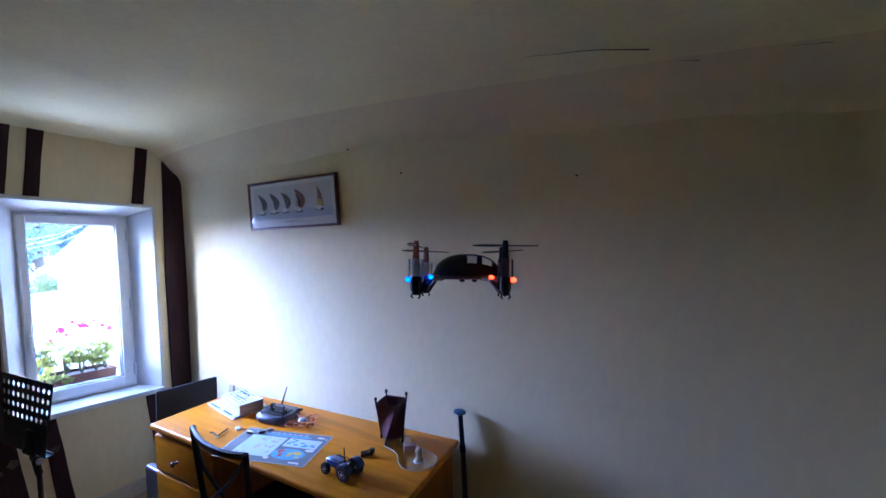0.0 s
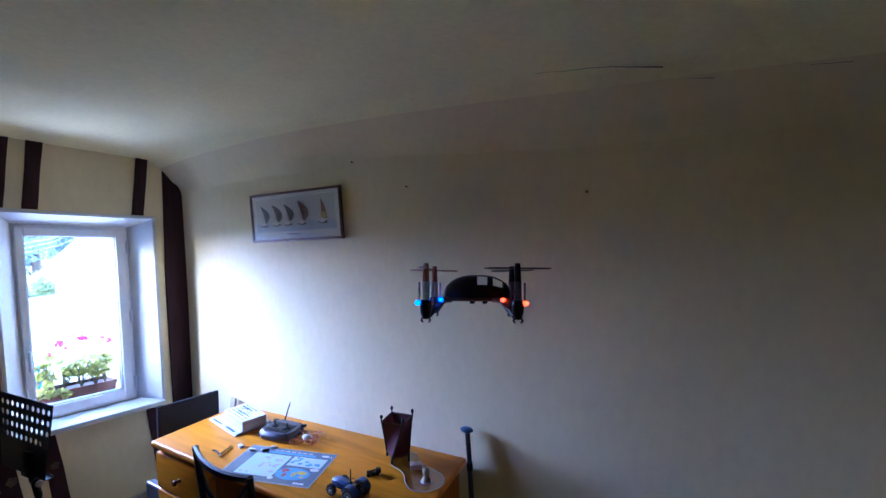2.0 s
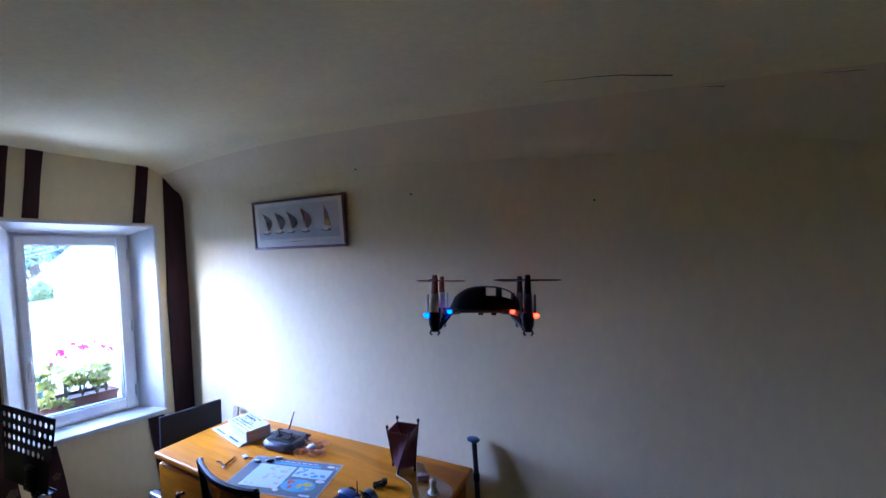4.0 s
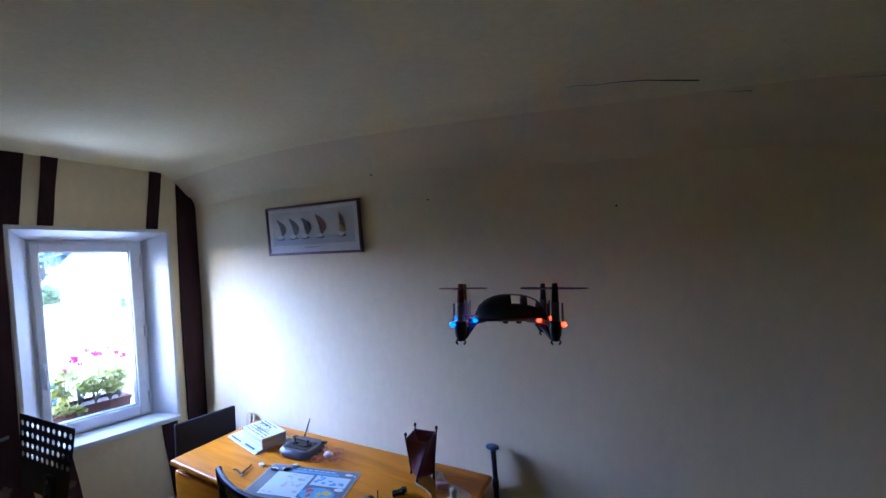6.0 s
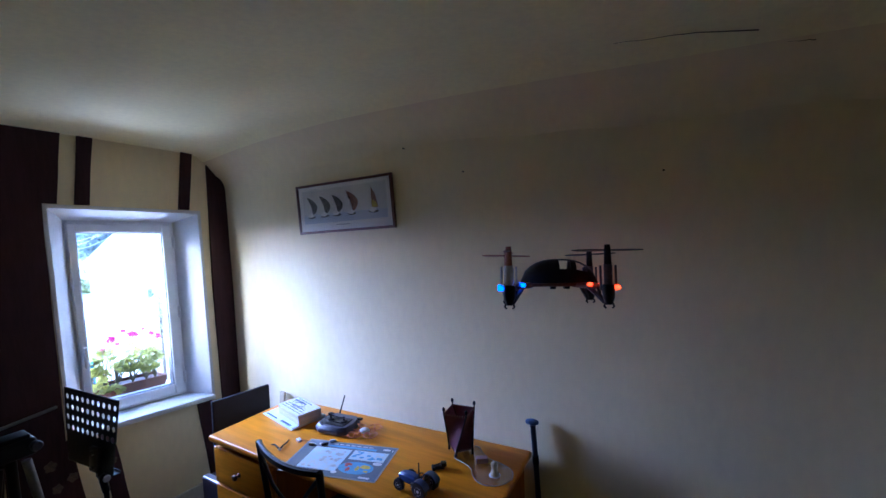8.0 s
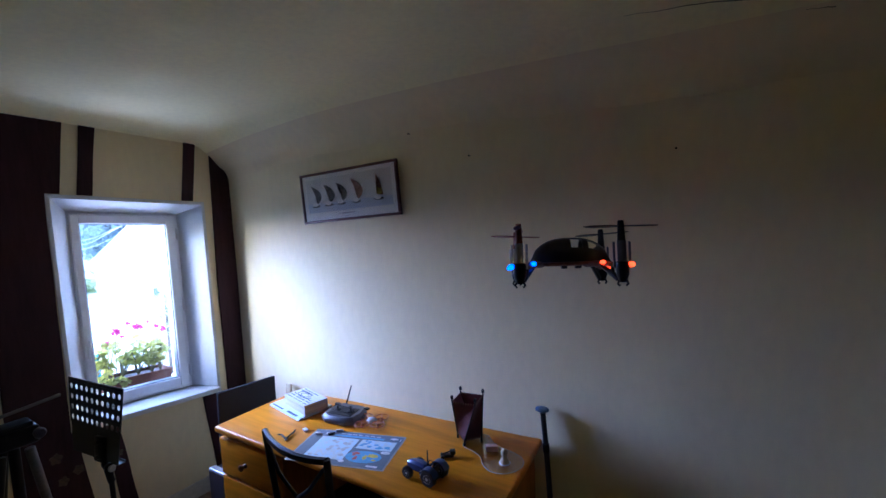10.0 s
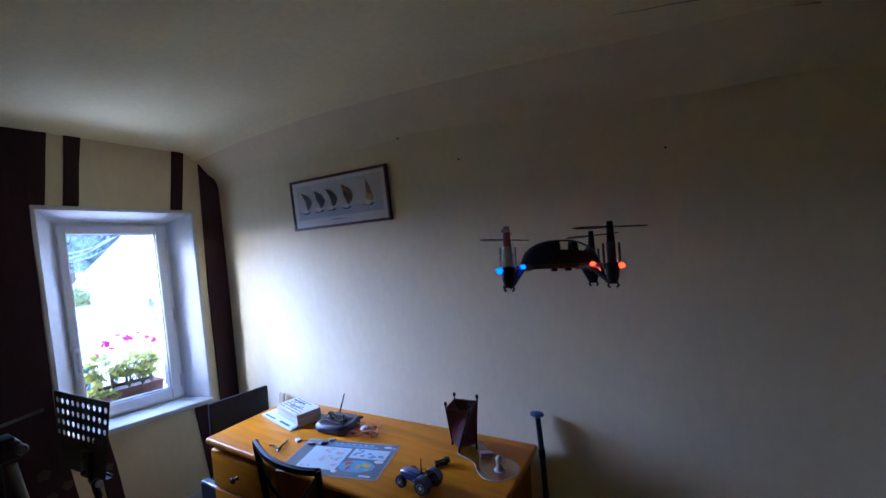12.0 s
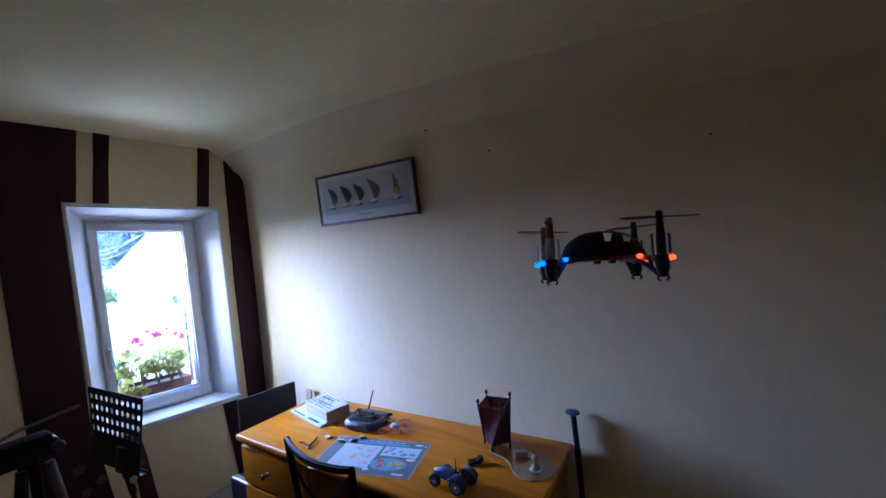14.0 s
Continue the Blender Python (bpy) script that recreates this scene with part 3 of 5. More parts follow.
def build_transmitter():
    """Grey two-stick radio controller with a thin antenna."""
    tx = thing("radio_controller", (-1.95, 1.515, DZ), "dark grey radio controller with black antenna lying on the desk", "controller", rz=8)
    tx.scale = (1.14, 1.14, 0.85)
    outline = [(-0.085, -0.055), (-0.05, -0.078), (0.05, -0.078), (0.085, -0.055), (0.095, -0.01), (0.085, 0.045), (0.06, 0.075), (-0.06, 0.075), (-0.085, 0.045), (-0.095, -0.01)]
    bm = bmesh.new()
    rows = []
    for z, s in ((0.0, 0.90), (0.008, 1.0), (0.022, 1.02), (0.034, 0.97), (0.047, 0.86)):
        rows.append([bm.verts.new((x * s, y * s, z)) for x, y in outline])
    for a, b in zip(rows, rows[1:]):
        for k in range(10):
            bm.faces.new((a[k], a[(k + 1) % 10], b[(k + 1) % 10], b[k]))
    bm.faces.new(rows[0][::-1])
    bm.faces.new(rows[-1])
    part("body", bm, M_GREYP, tx, smooth=30)
    bm = bmesh.new()
    box(bm, (-0.06, -0.05, 0.0472), (0.06, 0.03, 0.0505), 0.0015)
    part("face_plate", bm, M_BLACK, tx)
    for x in (-0.035, 0.035):
        bm = bmesh.new()
        lathe(bm, [(0.016, 0.0505), (0.014, 0.056), (0.004, 0.058), (0.003, 0.074), (0.0055, 0.076), (0.0055, 0.081), (0.0, 0.082)], 14, Matrix.Translation((x, -0.005, 0)))
        part("stick", bm, M_BLACK, tx, smooth=40)
    bm = bmesh.new()
    tube(bm, [(-0.042, 0.066, 0.038), (-0.036, 0.074, 0.075), (-0.020, 0.084, 0.155)], [0.004, 0.0034, 0.0024], 8)
    part("antenna", bm, M_BLACK, tx, smooth=40)
    bm = bmesh.new()
    tube(bm, [(0.055 * math.cos(a) - 0.005, 0.03 * math.sin(a) - 0.01, 0.060 + 0.006 * math.sin(3 * a)) for a in [i * 2 * math.pi / 20 for i in range(20)]], 0.0022, 6, closed=True)
    part("charging_cable", bm, M_BLACK, tx, "black cable looped on top", smooth=40)
    for x in (-0.08, 0.08):
        bm = bmesh.new()
        box(bm, (x - 0.012, 0.045, 0.036), (x + 0.012, 0.062, 0.048), 0.003)
        part("shoulder_button", bm, M_BLACK, tx)


def build_mini_quad():
    quad = thing("mini_drone", (-1.78, 1.525, DZ), "tiny white drone with orange propeller guards resting on the desk", "drone", rz=25)
    quad.scale = (1.4, 1.4, 1.4)
    bm = bmesh.new()
    lathe(bm, [(0.008, 0.006), (0.017, 0.010), (0.019, 0.018), (0.013, 0.026), (0.0, 0.029)], 16, Matrix.Diagonal((1.0, 0.75, 0.85, 1)))
    part("body", bm, M_WHITEP, quad, smooth=50)
    for k in range(4):
        a = radians(45 + 90 * k)
        c = Vector((0.040 * math.cos(a), 0.040 * math.sin(a), 0.012))
        bm = bmesh.new()
        tube(bm, [c + Vector((0.024 * math.cos(b), 0.024 * math.sin(b), 0.002)) for b in [i * 2 * math.pi / 20 for i in range(20)]], 0.0016, 6, closed=True)
        tube(bm, [(0, 0, 0.012), c], 0.002, 6)
        rod(bm, c + Vector((0, 0, -0.0118)), c + Vector((0, 0, 0.004)), 0.0035, seg=8)
        guard = part("propeller_guard", bm, M_ORANGE, quad, smooth=40)
        bm = bmesh.new()
        box(bm, (-0.020, -0.002, 0.0185), (0.020, 0.002, 0.0195), m=Matrix.Translation((c.x, c.y, 0)) @ Matrix.Rotation(a * 2.3, 4, "Z"))
        part("propeller", bm, M_ORANGE, guard)


def build_small_tools():
    tool = thing("pliers", (-2.045, 1.222, DZ), "small cutting pliers with dark handles lying open", "pliers")
    bm = bmesh.new()
    tube(bm, [(0.012, -0.012, 0.006), (0.0, 0.018, 0.007), (-0.008, 0.048, 0.007), (-0.022, 0.07, 0.006)], [0.0045, 0.0042, 0.004, 0.0034], 8)
    part("handle", bm, M_BLACK, tool, smooth=40)
    bm = bmesh.new()
    tube(bm, [(0.012, -0.012, 0.006), (-0.015, -0.004, 0.007), (-0.04, 0.004, 0.007), (-0.062, 0.0, 0.005)], [0.0045, 0.0042, 0.004, 0.0034], 8)
    part("handle", bm, M_RUBBER, tool, "worn dark handle", smooth=40)
    bm = bmesh.new()
    box(bm, (0.008, -0.020, 0.001), (0.020, -0.008, 0.009), 0.003)
    part("jaw", bm, M_STEEL, tool)
    bat = thing("battery", (-2.023, 1.318, DZ), "small white battery with an orange lead", "battery", rz=-20)
    bm = bmesh.new()
    box(bm, (-0.016, -0.010, 0), (0.016, 0.010, 0.010), 0.002)
    part("cell", bm, M_WHITEP, bat)
    bm = bmesh.new()
    tube(bm, [(0.014, 0.004, 0.007), (0.022, 0.014, 0.008), (0.026, 0.026, 0.003), (0.034, 0.034, 0.002)], 0.0016, 6)
    part("lead", bm, M_ORANGE, bat, smooth=40)
    for x, y, rz, mat_, label in ((-1.935, 1.318, 20, M_WHITEP, "small white plug lying on the mat"), (-1.880, 1.345, 60, M_BLACK, "small black connector lying on the mat"), (-1.868, 1.388, 35, M_WHITEP, "small white adapter lying on the mat")):
        c = thing("connector", (x, y, DZ + 0.0032), label, "connector", "connectors on the mat", rz=rz)
        bm = bmesh.new()
        box(bm, (-0.015, -0.009, 0), (0.015, 0.009, 0.012), 0.003)
        box(bm, (0.014, -0.005, 0.002), (0.026, 0.005, 0.009), 0.001)
        part("housing", bm, mat_, c)
        c.scale = (0.8, 0.8, 0.8)


def flat(bm, outline, z, t=0.0006, mat=0):
    prism(bm, outline, z, z + t, mat)


def rect(x0, y0, x1, y1):
    return [(x0, y0), (x1, y0), (x1, y1), (x0, y1)]


def oval(cx, cy, rx, ry, n=28):
    return [(cx + rx * math.cos(2 * math.pi * i / n), cy + ry * math.sin(2 * math.pi * i / n)) for i in range(n)]


def blob(cx, cy, rx, ry, seed, n=18):
    return [(cx + rx * (1 + 0.45 * noise.noise((math.cos(a) * 1.3, math.sin(a) * 1.3, seed))) * math.cos(a), cy + ry * (1 + 0.45 * noise.noise((math.cos(a) * 1.3, math.sin(a) * 1.3, seed + 9))) * math.sin(a)) for a in [2 * math.pi * i / n for i in range(n)]]


def build_mat():
    """Laminated desk mat with maps."""
    mat_ob = thing("desk_mat", (-1.722, 1.292, DZ), "laminated slate blue desk mat printed with world maps", "desk mat", rz=17)
    w, d = 0.222, 0.135
    bm = bmesh.new()
    box(bm, (-w - 0.008, -d - 0.008, 0.0004), (w + 0.008, d + 0.008, 0.0016), 0.0004)
    part("laminate", bm, M_LAMI, mat_ob)
    bm = bmesh.new()
    flat(bm, rect(-w, -d, w, d), 0.0017)
    sheet = part("sheet", bm, M_MAT, mat_ob)
    z = 0.0024
    bm = bmesh.new()
    flat(bm, rect(-0.115, 0.092, 0.135, 0.107), z)
    part("title_strip", bm, M_MATBLUE, sheet)
    bm = bmesh.new()
    flat(bm, rect(-0.165, -0.100, 0.022, 0.080), z)
    part("left_map", bm, M_MATPALE, sheet)
    bm = bmesh.new()
    flat(bm, rect(0.036, 0.005, 0.205, 0.083), z)
    part("upper_map", bm, M_MATPALE, sheet)
    bm = bmesh.new()
    flat(bm, oval(0.104, -0.058, 0.082, 0.047), z)
    globe = part("globe_map", bm, M_MATBLUE, sheet)
    bm = bmesh.new()
    for k, (cx, cy, rx, ry) in enumerate(((0.062, -0.036, 0.02, 0.011), (0.072, -0.072, 0.010, 0.014), (0.055, -0.05, 0.008, 0.006))):
        flat(bm, blob(cx, cy, rx, ry, k), z + 0.0007, 0.0003)
    part("red_continent", bm, M_RED, sheet)
    bm = bmesh.new()
    for k, (cx, cy, rx, ry) in enumerate(((0.142, -0.044, 0.026, 0.014), (0.112, -0.060, 0.010, 0.016), (0.158, -0.076, 0.010, 0.007))):
        flat(bm, blob(cx, cy, rx, ry, k + 5), z + 0.0007, 0.0003)
    part("yellow_continent", bm, M_YELLOW, sheet)
    bm = bmesh.new()
    rng = random.Random(2)
    for k in range(16):
        flat(bm, blob(rng.uniform(-0.145, 0.005), rng.uniform(-0.085, 0.065), rng.uniform(0.006, 0.016), rng.uniform(0.005, 0.012), k + 20), z + 0.0007, 0.0003)
    tagged(part("land_patches", bm, M_LANDP, sheet), kind="stuff")
    bm = bmesh.new()
    for k in range(14):
        flat(bm, blob(rng.uniform(0.05, 0.19), rng.uniform(0.015, 0.075), rng.uniform(0.006, 0.014), rng.uniform(0.004, 0.009), k + 50), z + 0.0007, 0.0003)
    tagged(part("map_patches", bm, M_MATBLUE, sheet), kind="stuff")
    for cx, cy, rx, ry in ((0.022, -0.105, 0.014, 0.010), (0.186, -0.010, 0.022, 0.012), (0.182, 0.112, 0.020, 0.008), (-0.150, 0.108, 0.014, 0.008)):
        bm = bmesh.new()
        flat(bm, oval(cx, cy, rx, ry, 20), z + 0.0002)
        part("caption_oval", bm, M_MATWHITE, sheet, "white caption oval")
    bars = [(0.145, -0.128, 0.195, -0.116), (-0.205, -0.125, -0.175, -0.12), (0.211, 0.098, 0.215, 0.115)]
    bars += [(-0.09 + 0.03 * k, 0.115, -0.068 + 0.03 * k, 0.120) for k in range(7)]
    for x0, y0, x1, y1 in bars:
        bm = bmesh.new()
        flat(bm, rect(x0, y0, x1, y1), z)
        part("caption_bar", bm, M_MATWHITE, sheet, "white caption bar")


M_LANDP = material("beige_land_print", (0.44, 0.47, 0.45), 0.4, var=0.18, scale=40, fine=150, coat=0.4)


def build_holder():
    """Four-cornered pencil holder of dark red hide, twisted between dark wooden corner pins."""
    h = thing("pencil_holder", (-1.278, 1.614, DZ), "twisted burgundy hide holder with dark wooden corner pins", "holder")
    r0, r1, z0, z1 = 0.058, 0.077, 0.022, 0.19
    lo = [Vector((r0 * math.cos(a), r0 * math.sin(a), z0)) for a in [radians(7 + 90 * k) for k in range(4)]]
    hi = [Vector((r1 * math.cos(a) - 0.010, r1 * math.sin(a) + 0.012, z1)) for a in [radians(7 + 90 * k + 48) for k in range(4)]]
    for k in range(4):
        bm = bmesh.new()
        a, b, c, d = lo[k], lo[(k + 1) % 4], hi[(k + 1) % 4], hi[k]
        n, grid = 10, []
        for i in range(n + 1):
            u = i / n
            row = []
            for j in range(n + 1):
                v = j / n
                p = (a * (1 - u) + b * u) * (1 - v) + (d * (1 - u) + c * u) * v
                mid = (lo[0] + lo[2]) / 2 * (1 - v) + (hi[0] + hi[2]) / 2 * v
                p = p + (mid - p) * 0.16 * math.sin(math.pi * u) * math.sin(math.pi * v)
                row.append(bm.verts.new(p))
            grid.append(row)
        fs = [bm.faces.new((grid[i][j], grid[i + 1][j], grid[i + 1][j + 1], grid[i][j + 1])) for i in range(n) for j in range(n)]
        bmesh.ops.solidify(bm, geom=fs, thickness=0.0018)
        part("hide_panel", bm, M_BURG, h, smooth=50)
        bm = bmesh.new()
        top = hi[k] + Vector((0, 0, 0.028))
        foot = Vector((lo[k].x, lo[k].y, 0.0))
        tube(bm, [foot, foot + Vector((0, 0, 0.006)), lo[k], lo[k] * 0.5 + hi[k] * 0.5, hi[k], hi[k] + Vector((0, 0, 0.010)), hi[k] + Vector((0, 0, 0.012)), hi[k] + Vector((0, 0, 0.022)), top], [0.005, 0.006, 0.0045, 0.003, 0.0035, 0.0035, 0.0065, 0.0070, 0.004], 8)
        part("corner_pin", bm, M_BLACK, h, "dark carved corner pin", smooth=50)
        bm = bmesh.new()
        for i in range(9):
            p = hi[k].lerp(hi[(k + 1) % 4], (i + 0.6) / 9.2) + Vector((0, 0, -0.004))
            rod(bm, p + Vector((0, 0, -0.004)), p + Vector((0, 0, 0.004)), 0.0022, seg=6)
            p = lo[k].lerp(lo[(k + 1) % 4], (i + 0.6) / 9.2)
            rod(bm, p + Vector((0, 0, 0.001)), p + Vector((0, 0, 0.008)), 0.0020, seg=6)
        tagged(part("stitching", bm, M_LACE, h, "tan lacing along the rim"), kind="stuff")


def build_acrylic():
    """Clear wavy acrylic board with a turned wooden pawn standing on it."""
    base = thing("acrylic_board", (-1.11, 1.56, DZ), "clear acrylic board with wavy outline lying on the desk", "board")
    pts = [(-0.165, -0.01), (-0.10, -0.03), (-0.055, -0.055), (-0.02, -0.10), (0.03, -0.132), (0.085, -0.122), (0.12, -0.08), (0.128, -0.03), (0.10, 0.02), (0.04, 0.045), (-0.02, 0.055), (-0.07, 0.085), (-0.11, 0.125), (-0.155, 0.11), (-0.18, 0.05)]
    smooth_pts = []
    n = len(pts)
    for i in range(n):
        p0, p1, p2, p3 = (Vector(pts[(i + k - 1) % n]) for k in range(4))
        for u in (0, 0.25, 0.5, 0.75):
            q = 0.5 * (2 * p1 + (p2 - p0) * u + (2 * p0 - 5 * p1 + 4 * p2 - p3) * u * u + (3 * p1 - p0 - 3 * p2 + p3) * u ** 3)
            smooth_pts.append((q.x, q.y))
    bm = bmesh.new()
    prism(bm, smooth_pts, 0.0006, 0.0062)
    part("sheet", bm, M_ACRYL, base)
    bm = bmesh.new()
    tube(bm, [(x, y, 0.0034) for x, y in smooth_pts], 0.0017, 6, closed=True)
    part("bright_edge", bm, M_EDGE, base, "milky polished edge", smooth=40)
    pawn = thing("wooden_pawn", (-1.052, 1.505, DZ + 0.0066), "pale turned wooden pawn standing on clear acrylic", "pawn")
    pawn.scale = (0.9, 0.9, 0.9)
    bm = bmesh.new()
    lathe(bm, [(0.0, 0.0), (0.021, 0.0), (0.022, 0.006), (0.017, 0.014), (0.013, 0.026), (0.012, 0.033), (0.0135, 0.037), (0.0155, 0.044), (0.0165, 0.052), (0.0145, 0.060), (0.008, 0.066), (0.0, 0.068)], 24)
    part("pawn_body", bm, M_CORK, pawn, smooth=50)
    bm = bmesh.new()
    lathe(bm, [(0.026, 0.0001), (0.027, 0.002), (0.024, 0.004), (0.0225, 0.004)], 28)
    part("foot_ring", bm, M_MATWHITE, pawn, "white ring at the foot", smooth=40)
    er = thing("eraser", (-1.145, 1.57, DZ + 0.0066), "pinkish eraser block on the acrylic board", "eraser", rz=35)
    bm = bmesh.new()
    box(bm, (-0.026, -0.015, 0), (0.026, 0.015, 0.024), 0.004)
    part("block", bm, M_ROSE, er)
    bm = bmesh.new()
    tube(bm, [(0.024, -0.014, 0.003), (0.040, -0.022, 0.004), (0.052, -0.012, 0.003), (0.06, -0.024, 0.002)], 0.0018, 6)
    part("thread", bm, M_YELLOW, er, "yellow thread", smooth=40)


M_EDGE = material("milky_acrylic_edge", (0.42, 0.41, 0.34), 0.15, var=0.1, scale=20, fine=90)


def build_tractor():
    """Blue toy tractor without cab, facing the window."""
    tr = thing("toy_tractor", (-1.275, 1.272, DZ), "blue toy tractor with black tyres standing on the desk", "toy tractor", rz=176)
    tr.scale = (1.12, 1.12, 1.12)
    bm = bmesh.new()
    rows = []
    for x, w, z0, z1 in ((0.002, 0.017, 0.026, 0.052), (0.03, 0.018, 0.026, 0.056), (0.062, 0.016, 0.026, 0.053), (0.080, 0.013, 0.027, 0.046)):
        rows.append([bm.verts.new((x, s * w * k, z)) for s, k, z in ((-1, 1, z0), (1, 1, z0), (1, 1, (z0 + z1) / 2 + 0.006), (1, 0.6, z1), (-1, 0.6, z1), (-1, 1, (z0 + z1) / 2 + 0.006))])
    for a, b in zip(rows, rows[1:]):
        for k in range(6):
            bm.faces.new((a[k], a[(k + 1) % 6], b[(k + 1) % 6], b[k]))
    bm.faces.new(rows[0][::-1])
    bm.faces.new(rows[-1])
    part("bonnet", bm, M_TRACTOR, tr, smooth=25)
    bm = bmesh.new()
    box(bm, (-0.055, -0.013, 0.018), (0.072, 0.013, 0.030), 0.003)
    part("chassis", bm, M_BLACK, tr)
    bm = bmesh.new()
    box(bm, (-0.045, -0.014, 0.030), (-0.018, 0.014, 0.040), 0.003)
    box(bm, (-0.047, -0.013, 0.038), (-0.041, 0.013, 0.062), 0.002)
    part("seat", bm, M_BLACK, tr)
    for s in (-1, 1):
        bm = bmesh.new()
        n = 10
        pr = [(0.034 * math.cos(a), 0.034 * math.sin(a)) for a in [radians(15 + 150 * i / n) for i in range(n + 1)]] + [(0.031 * math.cos(a), 0.031 * math.sin(a)) for a in [radians(165 - 150 * i / n) for i in range(n + 1)]]
        m = Matrix.Translation((-0.034, s * 0.031 + 0.013, 0.029)) @ Matrix.Rotation(radians(90), 4, "X")
        prism(bm, pr, 0, 0.026, m=m)
        part("fender", bm, M_TRACTOR, tr, smooth=30)
        for name, x, r, w in (("rear_wheel", -0.034, 0.029, 0.022), ("front_wheel", 0.060, 0.021, 0.016)):
            wheel_m = Matrix.Translation((x, s * 0.034, r)) @ Matrix.Rotation(radians(90), 4, "X")
            bm = bmesh.new()
            lathe(bm, [(r * 0.52, -w / 2), (r * 0.9, -w / 2), (r, -w / 3), (r, w / 3), (r * 0.9, w / 2), (r * 0.52, w / 2)], 26, wheel_m)
            for k in range(18):
                mm = wheel_m @ Matrix.Rotation(2 * math.pi * k / 18, 4, "Z") @ Matrix.Translation((r * 0.985, 0, w * 0.2 * (1 if k % 2 else -1))) @ Matrix.Rotation(radians(25 if k % 2 else -25), 4, "X")
                box(bm, (-0.0015, -0.0016, -w * 0.28), (0.0012, 0.0016, w * 0.28), m=mm)
            wheel = part(name, bm, M_RUBBER, tr, "black ribbed tyre", smooth=40)
            bm = bmesh.new()
            lathe(bm, [(r * 0.54, -w * 0.36), (r * 0.5, -w * 0.52), (r * 0.3, -w * 0.40), (r * 0.18, -w * 0.52), (0.0, -w * 0.52), ], 20, wheel_m)
            lathe(bm, [(r * 0.54, w * 0.36), (r * 0.5, w * 0.52), (r * 0.3, w * 0.40), (r * 0.18, w * 0.52), (0.0, w * 0.52), ], 20, wheel_m)
            part("rim", bm, M_WHITEP, wheel, "pale grey rim", smooth=40)
        bm = bmesh.new()
        for k in range(3):
            box(bm, (-0.002, s * 0.020 - 0.007, 0.012 + 0.010 * k), (0.012, s * 0.020 + 0.007, 0.0145 + 0.010 * k), 0.0006)
        part("step", bm, M_WHITEP, tr, "pale access steps")
    bm = bmesh.new()
    rod(bm, (-0.006, 0.0, 0.045), (-0.006, 0.0, 0.105), 0.0028, 0.0020, 8)
    part("exhaust", bm, M_BLACK, tr, smooth=40)
    bm = bmesh.new()
    tube(bm, [(-0.012, 0, 0.040), (-0.016, 0, 0.060)], 0.0018, 6)
    tube(bm, [(-0.017 + 0.003 * math.cos(a), 0.010 * math.sin(a), 0.061 + 0.009 * math.cos(a)) for a in [i * 2 * math.pi / 14 for i in range(14)]], 0.0014, 6, closed=True)
    part("steering_wheel", bm, M_BLACK, tr, smooth=40)
    imp = thing("toy_implement", (-1.285, 1.445, DZ), "black toy farm implement lying by the tractor", "toy", rz=40)
    bm = bmesh.new()
    box(bm, (-0.034, -0.010, 0.001), (0.022, 0.010, 0.016), 0.003)
    box(bm, (0.006, -0.013, 0.012), (0.030, 0.013, 0.030), 0.004)
    rod(bm, (-0.03, 0, 0.016), (0.012, 0, 0.027), 0.003, seg=8)
    rod(bm, (-0.026, -0.015, 0.008), (-0.026, 0.015, 0.008), 0.008, seg=12)
    part("implement_body", bm, M_BLACK, imp, smooth=40)


build_magazine_and_book()
build_transmitter()
build_mini_quad()
build_small_tools()
build_mat()
build_holder()
build_acrylic()
build_tractor()

# ---- on the wall ----
M_SEA = material("watercolour_sea", (0.42, 0.44, 0.50), 0.7, var=0.22, scale=14, fine=60, tint=(0.48, 0.54, 0.60))
M_SKYP = material("watercolour_sky", (0.66, 0.64, 0.61), 0.7, var=0.07, scale=9, fine=60)
M_SAILG = material("grey_painted_sail", (0.10, 0.10, 0.10), 0.7, var=0.35, scale=30, fine=120)
M_SAILB = material("brown_painted_sail", (0.24, 0.11, 0.08), 0.7, var=0.3, scale=30, fine=120)
M_SAILY = material("yellow_painted_sail", (0.55, 0.42, 0.08), 0.7, var=0.2, scale=30, fine=120)


